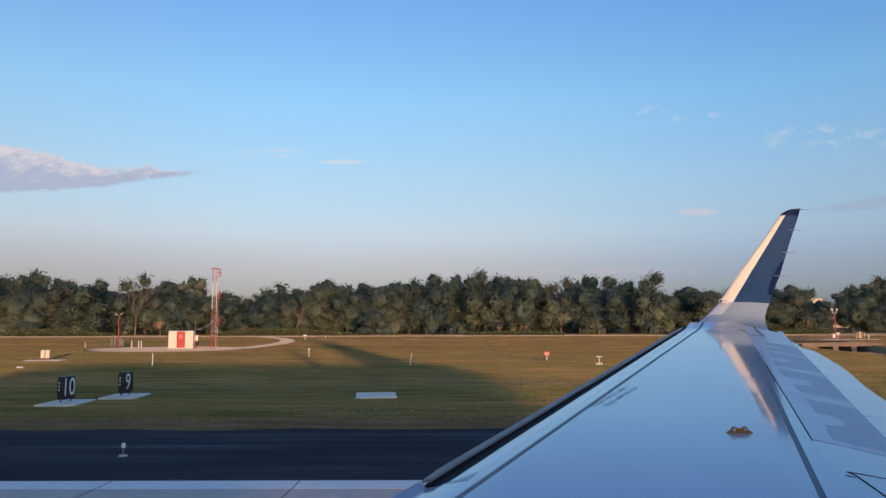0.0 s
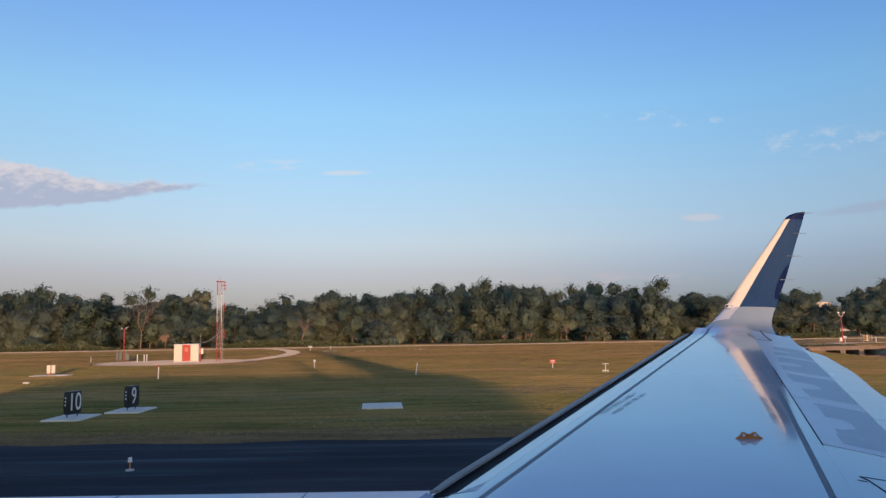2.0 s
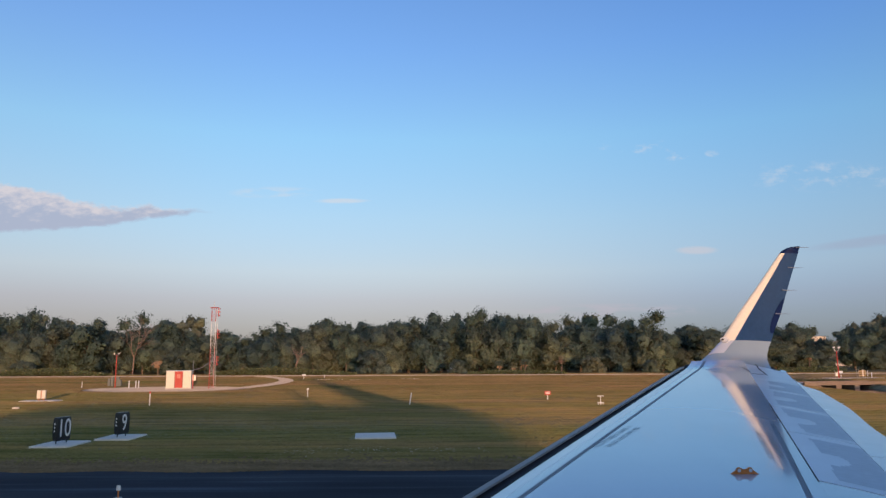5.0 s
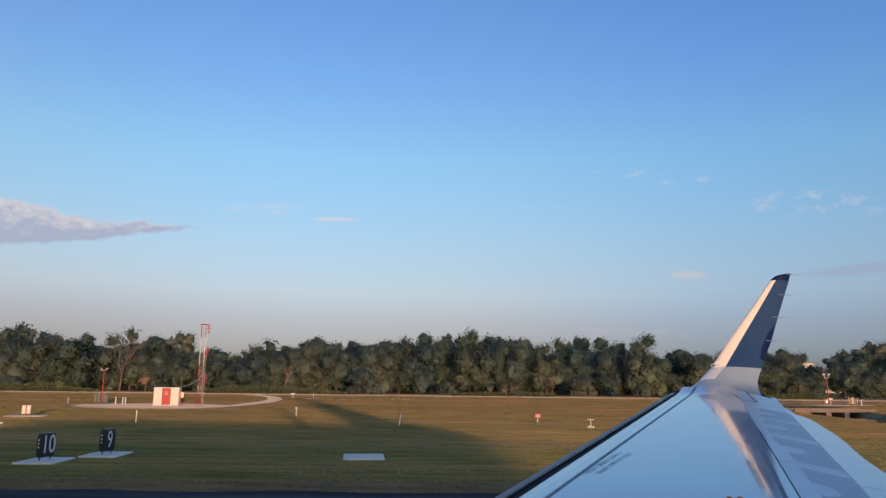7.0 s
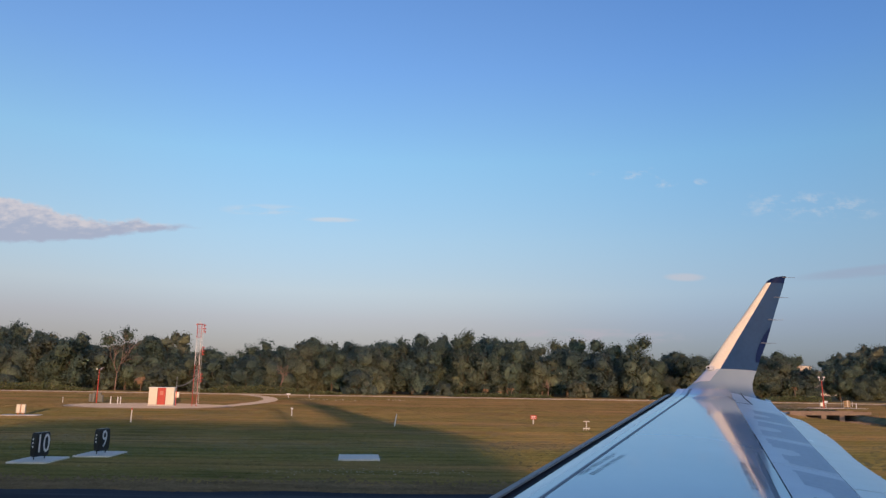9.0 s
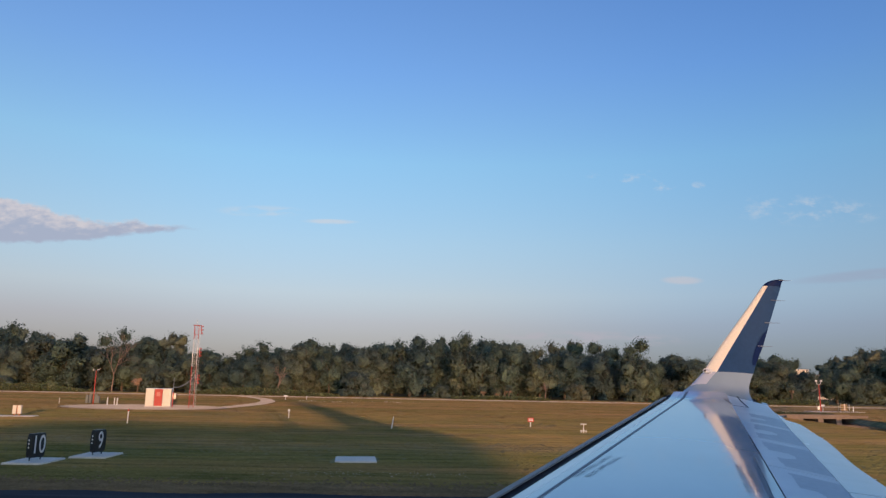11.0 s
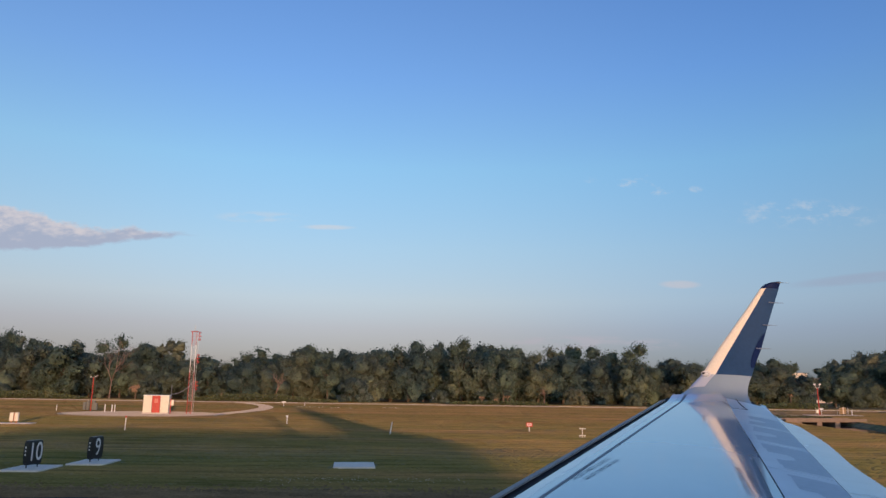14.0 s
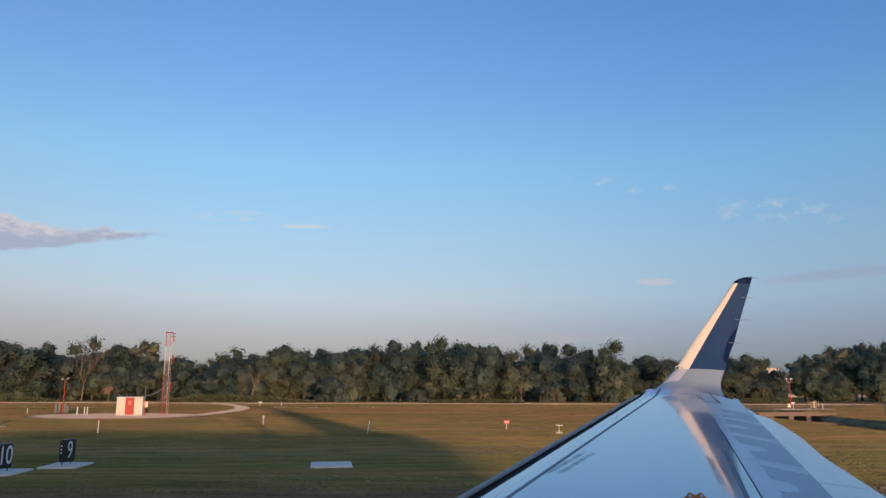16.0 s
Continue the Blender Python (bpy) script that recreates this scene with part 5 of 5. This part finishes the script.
equipment_site()
tee = empty("tee_marker", -33.1, 176.2)
tagged(tee, "small white tee-shaped marker in the grass", "marker", group="white tee markers")
part("post", tube((0, 0, 0), (0, 0, 1.0), 0.07, 0.07, 8), WHITE, tee)
part("crossbar", box((0, 0, 1.0), (0.9, 0.12, 0.35), 0.02), WHITE, tee)
chip = tagged(link_mesh("concrete_marker", box((0, 0, 0.08), (0.55, 0.4, 0.16), 0.03), PAD), "small pale concrete marker in the grass", "marker")
chip.matrix_basis = pose(-42.7, 74.7, 0, 0, 0, 12)


# ---------------------------------------------------------------- the clearing and its buildings
def office_building():
    o = empty("office_building", 206, 405, 0, 4)
    tagged(o, "three-storey beige office block with dark window bands", "building")
    w, d, st = 30.0, 22.0, 4.0
    for k in range(3):
        z = k * st
        ww = w - (0 if k < 2 else 6)
        part("storey_band", box((0, 0, z + 1.0), (ww, d, 2.0), 0.05), OFFICE, o, "beige concrete band")
        gl = part("window_band", box((0, 0.0, z + 3.0), (ww - 1.2, d - 1.2, 2.0)), GLASS, o, "dark recessed window band")
        n = 5
        for i in range(n + 1):
            x = -ww / 2 + 0.8 + (ww - 1.6) * i / n
            part("mullion", box((x, -d / 2 + 0.45, z + 3.0), (0.35, 0.5, 2.0)), OFFICE, gl)
    part("roof_slab", box((0, 0, 12.4), (w - 5, d, 0.8), 0.1), OFFICE, o)
    # low sunlight on the rooftop boxes is put into their cream and orange
    part("penthouse", box((-3, 2, 14.2), (10, 9, 2.8), 0.1), CREAM, o, "roof penthouse coloured cream as if sunlit")
    part("penthouse", box((-10, -4, 13.9), (4, 4, 2.2), 0.1), ORANGE, o, "small plant room coloured orange as if sunlit")
    return o


def terminal():
    t = empty("terminal_building", 273, 475, 0, 0)
    tagged(t, "low cream building with a flat roof beyond the car park", "building")
    part("hall", box((0, 0, 4.5), (26, 14, 9.0), 0.15), CREAM, t, "tall cream hall")
    part("wing", box((26, 3, 2.4), (44, 14, 4.8), 0.1), CREAM, t)
    part("roof", box((0, 0, 9.15), (27, 15, 0.4), 0.05), WHITE, t, "white roof edge")
    part("canopy", box((-4, -9.5, 4.2), (46, 5, 0.5), 0.05), WHITE, t, "white canopy")
    for i in range(9):
        part("canopy_column", box((-25 + i * 5.2, -11.2, 2.0), (0.5, 0.5, 4.0)), WHITE, t)
    for i in range(8):
        part("window", box((8 + i * 5.0, -4.05, 2.6), (3.0, 0.1, 1.8)), GLASS, t)


def lamp_post(src, x, y):
    if src:
        return copy_thing(src, pose(x, y, 0, 0, 0, (x * 37) % 360))
    s = empty("street_lamp", x, y)
    tagged(s, "tall grey car park lamp with twin heads", "street lamp", group="car park lamps")
    part("pole", tube((0, 0, 0), (0, 0, 10), 0.14, 0.08, 8), STEEL, s)
    for dx in (-0.9, 0.9):
        part("lamp_head", box((dx, 0, 10.05), (0.9, 0.4, 0.2), 0.03), WHITE, s)
    part("arm", tube((-0.9, 0, 10), (0.9, 0, 10), 0.05, 0.05, 6), STEEL, s)
    return s


def car(src, x, y, turn):
    if src:
        return copy_thing(src, pose(x, y, 0, 0, 0, turn))
    c = empty("car", x, y, 0, turn)
    tagged(c, "small white parked car on the far road", "car", group="parked cars")
    bm = box((0, 0, 0.65), (4.4, 1.8, 0.65), 0.15)
    add_box(bm, (-0.2, 0, 1.2), (2.3, 1.6, 0.6), 0.2)
    part("body", bm, WHITE, c, "white bodywork")
    part("window", box((-0.2, 0, 1.22), (2.0, 1.64, 0.36), 0.08), GLASS, c)
    for dx in (-1.35, 1.35):
        for dy in (-0.8, 0.8):
            part("wheel", tube((dx, dy - 0.1, 0.33), (dx, dy + 0.1, 0.33), 0.33, 0.33, 14), BLACK, c)
    return c


def clearing():
    office_building()
    terminal()
    strip("far_road", ASPHALT, lambda x: 352, lambda x: 366, 120, 700, 40, 0.03, "dark asphalt road past the car park", "road", 0.1)
    strip("car_park", CONCRETE, lambda x: 376, lambda x: 460, 125, 700, 10, 0.02, "pale concrete car park", "car park", 0.1)
    w = tagged(link_mesh("boundary_wall", box((0, 0, 0.75), (330, 0.4, 1.5), 0.05), CONCRETE), "long low pale concrete wall by the road", "wall", kind="structure")
    w.matrix_basis = pose(350, 372, 0)
    lamp = None
    for x, y in ((150, 368), (185, 392), (215, 369), (228, 400), (246, 372), (262, 395), (282, 372), (310, 398)):
        ob = lamp_post(lamp, x, y)
        lamp = lamp or ob
    auto = None
    for x, y, a in ((178, 358, 3), (236, 362, 180), (262, 384, 90), (268, 384, 88), (274, 385, 92), (300, 360, 5)):
        ob = car(auto, x, y, a)
        auto = auto or ob
    rnd = random.Random(33)
    kinds = [oak(41, 13, 8.0, 2.5, LEAF, 2200), oak(42, 16, 8.5, 3.0, LEAF, 2200)]
    used = set()
    x = 120.0
    spots = [(228, 388), (247, 430), (296, 450)]
    while x < 480:
        spots.append((x, 520 + rnd.uniform(-12, 30)))
        x += rnd.uniform(9, 14)
    for x, y in spots:
        k = rnd.randrange(2)
        s = rnd.uniform(0.8, 1.1)
        m = pose(x, y, 0, 0, 0, rnd.uniform(-60, 60)) @ Matrix.Diagonal((s, s, s, 1))
        if k not in used:
            used.add(k)
            ob = kinds[k]
        else:
            keep = kinds[k].scale.copy()
            kinds[k].scale = (1, 1, 1)
            ob = copy_thing(kinds[k], m)
            kinds[k].scale = keep
        ob.matrix_basis = m
        tagged(ob, "rounded dark green tree beyond the clearing", "tree", group="trees beyond the clearing")


clearing()


def culvert():
    """The sunk drainage canal and the low concrete culvert bridge over it."""
    bm, rows = bmesh.new(), []
    for k in range(len(CANAL)):
        (x, y, w), a, b = CANAL[k], CANAL[max(k - 1, 0)], CANAL[min(k + 1, len(CANAL) - 1)]
        d = Vector((b[0] - a[0], b[1] - a[1], 0)).normalized()
        n = Vector((d.y, -d.x, 0)) * (w + 1.4)
        rows.append([bm.verts.new((x - n.x, y - n.y, -0.62)), bm.verts.new((x + n.x, y + n.y, -0.62))])
    for a, b in zip(rows, rows[1:]):
        bm.faces.new((a[0], a[1], b[1], b[0]))
    bmesh.ops.recalc_face_normals(bm, faces=bm.faces)
    tagged(link_mesh("canal", bm, WATER), "still drainage canal reflecting the sky", "canal", kind="structure")
    b = empty("culvert_bridge", 69.0, 131.0, -1.15, 14)
    tagged(b, "low brown concrete culvert bridge over the canal", "bridge")
    part("deck", box((0, 0, 1.22), (17, 4.4, 0.34), 0.05), BRIDGE, b)
    for dy in (-2.05, 2.05):
        part("kerb", box((0, dy, 1.50), (17, 0.30, 0.22), 0.03), BRIDGE, b, "stained concrete kerb")
    for dx in (-1.5, 2.3):
        part("pier", box((dx, 0, 0.52), (1.1, 4.2, 1.05), 0.08), BRIDGE, b, "squat brown concrete pier")
    for sx in (-1, 1):
        bm = bmesh.new()
        prof = [(sx * 4.4, 0.0), (sx * 8.5, 0.0), (sx * 8.5, 1.05), (sx * 5.4, 1.05)]
        ends = [[bm.verts.new((x, dy, z)) for x, z in prof] for dy in (-2.3, 2.3)]
        for k in range(4):
            bm.faces.new((ends[0][k], ends[0][(k + 1) % 4], ends[1][(k + 1) % 4], ends[1][k]))
        bm.faces.new(ends[0][::-1])
        bm.faces.new(ends[1])
        bmesh.ops.recalc_face_normals(bm, faces=bm.faces)
        part("abutment", bm, BRIDGE, b, "sloping concrete abutment")


culvert()


def lamp_site():
    """A small red lamp mast with its apron and service frame."""
    m = empty("lamp_mast", 88.0, 166.0)
    tagged(m, "red mast with a forked pair of white lamp heads", "mast")
    part("pole", tube((0, 0, 0), (-0.1, 0, 6.0), 0.13, 0.08, 10), RED, m)
    bm = bmesh.new()
    for sx in (-1, 1):
        add_tube(bm, (-0.1, 0, 5.9), (sx * 0.45 - 0.1, 0, 6.15), 0.05, 0.05, 6)
        add_tube(bm, (sx * 0.45 - 0.1, 0, 6.15), (sx * 0.55 - 0.1, 0, 6.75), 0.05, 0.05, 6)
    part("fork", bm, WHITE, m, "white forked bracket")
    for sx in (-1, 1):
        part("lamp_head", box((sx * 0.58 - 0.1, -0.05, 6.80), (0.42, 0.30, 0.30), 0.05), WHITE, m, "white lamp head")
    part("switch_box", box((-0.55, -0.1, 0.85), (0.5, 0.35, 0.8), 0.03), STEEL, m, "grey switch box")
    for dx in (-0.9, -0.3):
        part("box_leg", tube((dx, -0.1, 0), (dx, -0.1, 1.7), 0.035, 0.035, 6), STEEL, m)
    f = empty("service_frame", 93.0, 166.0)
    tagged(f, "weathered boarded service frame on steel legs", "frame")
    for dx in (-0.75, 0.75):
        for dy in (-0.4, 0.4):
            part("leg", tube((dx, dy, 0), (dx, dy, 1.9), 0.04, 0.04, 6), STEEL, f)
    for z in (0.55, 1.05, 1.55):
        part("board", box((0, -0.44, z), (1.5, 0.05, 0.34), 0.01), BOARD, f, "weathered yellow-brown board")
    part("cross_panel", box((0.12, -0.49, 1.1), (0.28, 0.03, 1.4), 0.01), CREAM, f, "pale upright panel")
    sg = empty("tee_marker", 90.6, 170.0)
    tagged(sg, "small white tee-shaped marker in the grass", "marker", group="white tee markers")
    part("post", tube((0, 0, 0), (0, 0, 1.3), 0.06, 0.06, 8), WHITE, sg)
    part("crossbar", box((0, -0.07, 1.3), (0.85, 0.06, 0.42), 0.02), WHITE, sg)
    b = tagged(link_mesh("bollard", tube((0, 0, 0), (0, 0, 1.25), 0.10, 0.10, 10), WHITE), "short white bollard by the lamp mast", "bollard", group="white bollards")
    b.matrix_basis = pose(95.1, 165.6, 0)
    pad = tagged(link_mesh("concrete_apron", box((0, 0, 0), (12.5, 3.2, 0.10), 0.02), CONCRETE), "pale concrete apron under the lamp mast", "pad")
    pad.matrix_basis = pose(91.2, 166.2, 0.02, 0, 0, 2)


lamp_site()


def wood_hut():
    """A tan tank hut on a white trailer, at the end of a pale drive into the wood."""
    h = empty("tank_hut", 3.0, 237.5, 0, 4)
    tagged(h, "small tan hut on a white trailer at the wood's edge", "hut")
    part("body", box((0, 0, 1.95), (1.9, 1.8, 1.5), 0.12), CREAM, h, "tan hut body")
    bm = bmesh.new()
    v = [bm.verts.new(c) for c in ((-1.0, -0.98, 2.7), (1.0, -0.98, 2.7), (1.0, 0.98, 2.7), (-1.0, 0.98, 2.7), (0, 0, 3.15))]
    for k in range(4):
        bm.faces.new((v[k], v[(k + 1) % 4], v[4]))
    bm.faces.new((v[3], v[2], v[1], v[0]))
    part("roof", bm, CREAM, h, "low tan pyramid roof")
    part("trailer_deck", box((0.3, -0.3, 0.95), (4.4, 2.0, 0.18), 0.03), WHITE, h, "white trailer deck")
    for dx in (-1.2, 1.6):
        for dy in (-1.25, 0.65):
            part("wheel", tube((dx, dy - 0.1, 0.36), (dx, dy + 0.1, 0.36), 0.36, 0.36, 14), BLACK, h)
    bm = slab(lambda u, v: Vector((5.0 - 2.0 * u + 1.4 * math.sin(u * 3) + (v - 0.5) * 4.6, 211.5 + 27 * u, 0)), lin(0, 1, 14), [0, 1], 0.03, 0.1)
    tagged(link_mesh("drive", bm, DIRT), "pale dirt drive from the road into the wood", "track", kind="structure")


wood_hut()


# ---------------------------------------------------------------- small growth
def verge():
    """Dead tufts and clumps along the ragged edge of the shoulder, and taller sprigs over the near grass."""
    rnd = random.Random(8)
    vs, fs = [], []

    def blade(x, y, h, w):
        a = rnd.gauss(0, 0.14)
        k = len(vs)
        dx, dy = math.cos(a) * w, math.sin(a) * w
        lean = rnd.uniform(0.0, 0.8) * h
        cut = rnd.uniform(0.2, 0.8)
        vs.extend([(x - dx, y - dy, -0.03), (x + dx, y + dy, -0.03), (x + dx * cut, y + lean, h), (x - dx * (1 - cut), y + lean, h * 0.9)])
        fs.append((k, k + 1, k + 2, k + 3))
    for _ in range(30000):
        x = rnd.uniform(-42, 34)
        y = 32.9 + abs(rnd.gauss(0, 1.4)) + 0.5 * noise.noise((x * 0.25, 3, 0.3))
        blade(x, y, rnd.uniform(0.02, 0.10), rnd.uniform(0.03, 0.14))
    me = bpy.data.meshes.new("dead_tufts")
    me.from_pydata(vs, [], fs)
    me.materials.append(DEADGRASS)
    tagged(new("dead_tufts", me), "dead brown tufts along the asphalt edge", "grass", kind="stuff")
    vs, fs = [], []
    for count, near, far, tall, wide in ((60000, 34.2, 64, 0.024, 0.20), (110000, 62, 110, 0.019, 0.42), (120000, 105, 206.5, 0.037, 0.80), (9000, 213, 230, 0.10, 0.5)):
        for _ in range(count):
            y = near + (far - near) * rnd.random()
            x = rnd.uniform(-0.72, 0.66) * y
            if ((x + 45.2) / 13.5) ** 2 + ((y - 121.5) / 11) ** 2 < 1 or (abs(x + 22) < 1.3 and abs(y - 43.3) < 1.9) or (abs(x + 20.1) < 1.3 and abs(y - 46.9) < 1.9) or (abs(x + 4.3) < 1.5 and abs(y - 47) < 1.7):
                continue
            u = (y - 124) / 85
            if ground_z(x, y) < -0.05 or (0 < u < 1 and abs(x + 34 - 4 * math.sin(u * 2.6) + 20 * u * u) < 1.9):
                continue
            h = tall * rnd.uniform(0.4, 1.3) * (1 + 0.8 * noise.noise((x * 0.05, y * 0.15, 2.0)))
            blade(x, y, h, wide * rnd.uniform(0.4, 1.5))
    me = bpy.data.meshes.new("grass_tufts")
    me.from_pydata(vs, [], fs)
    me.materials.append(GRASS)
    tagged(new("grass_tufts", me), "dry grass blades and tufts over the airfield", "grass", kind="stuff")


verge()
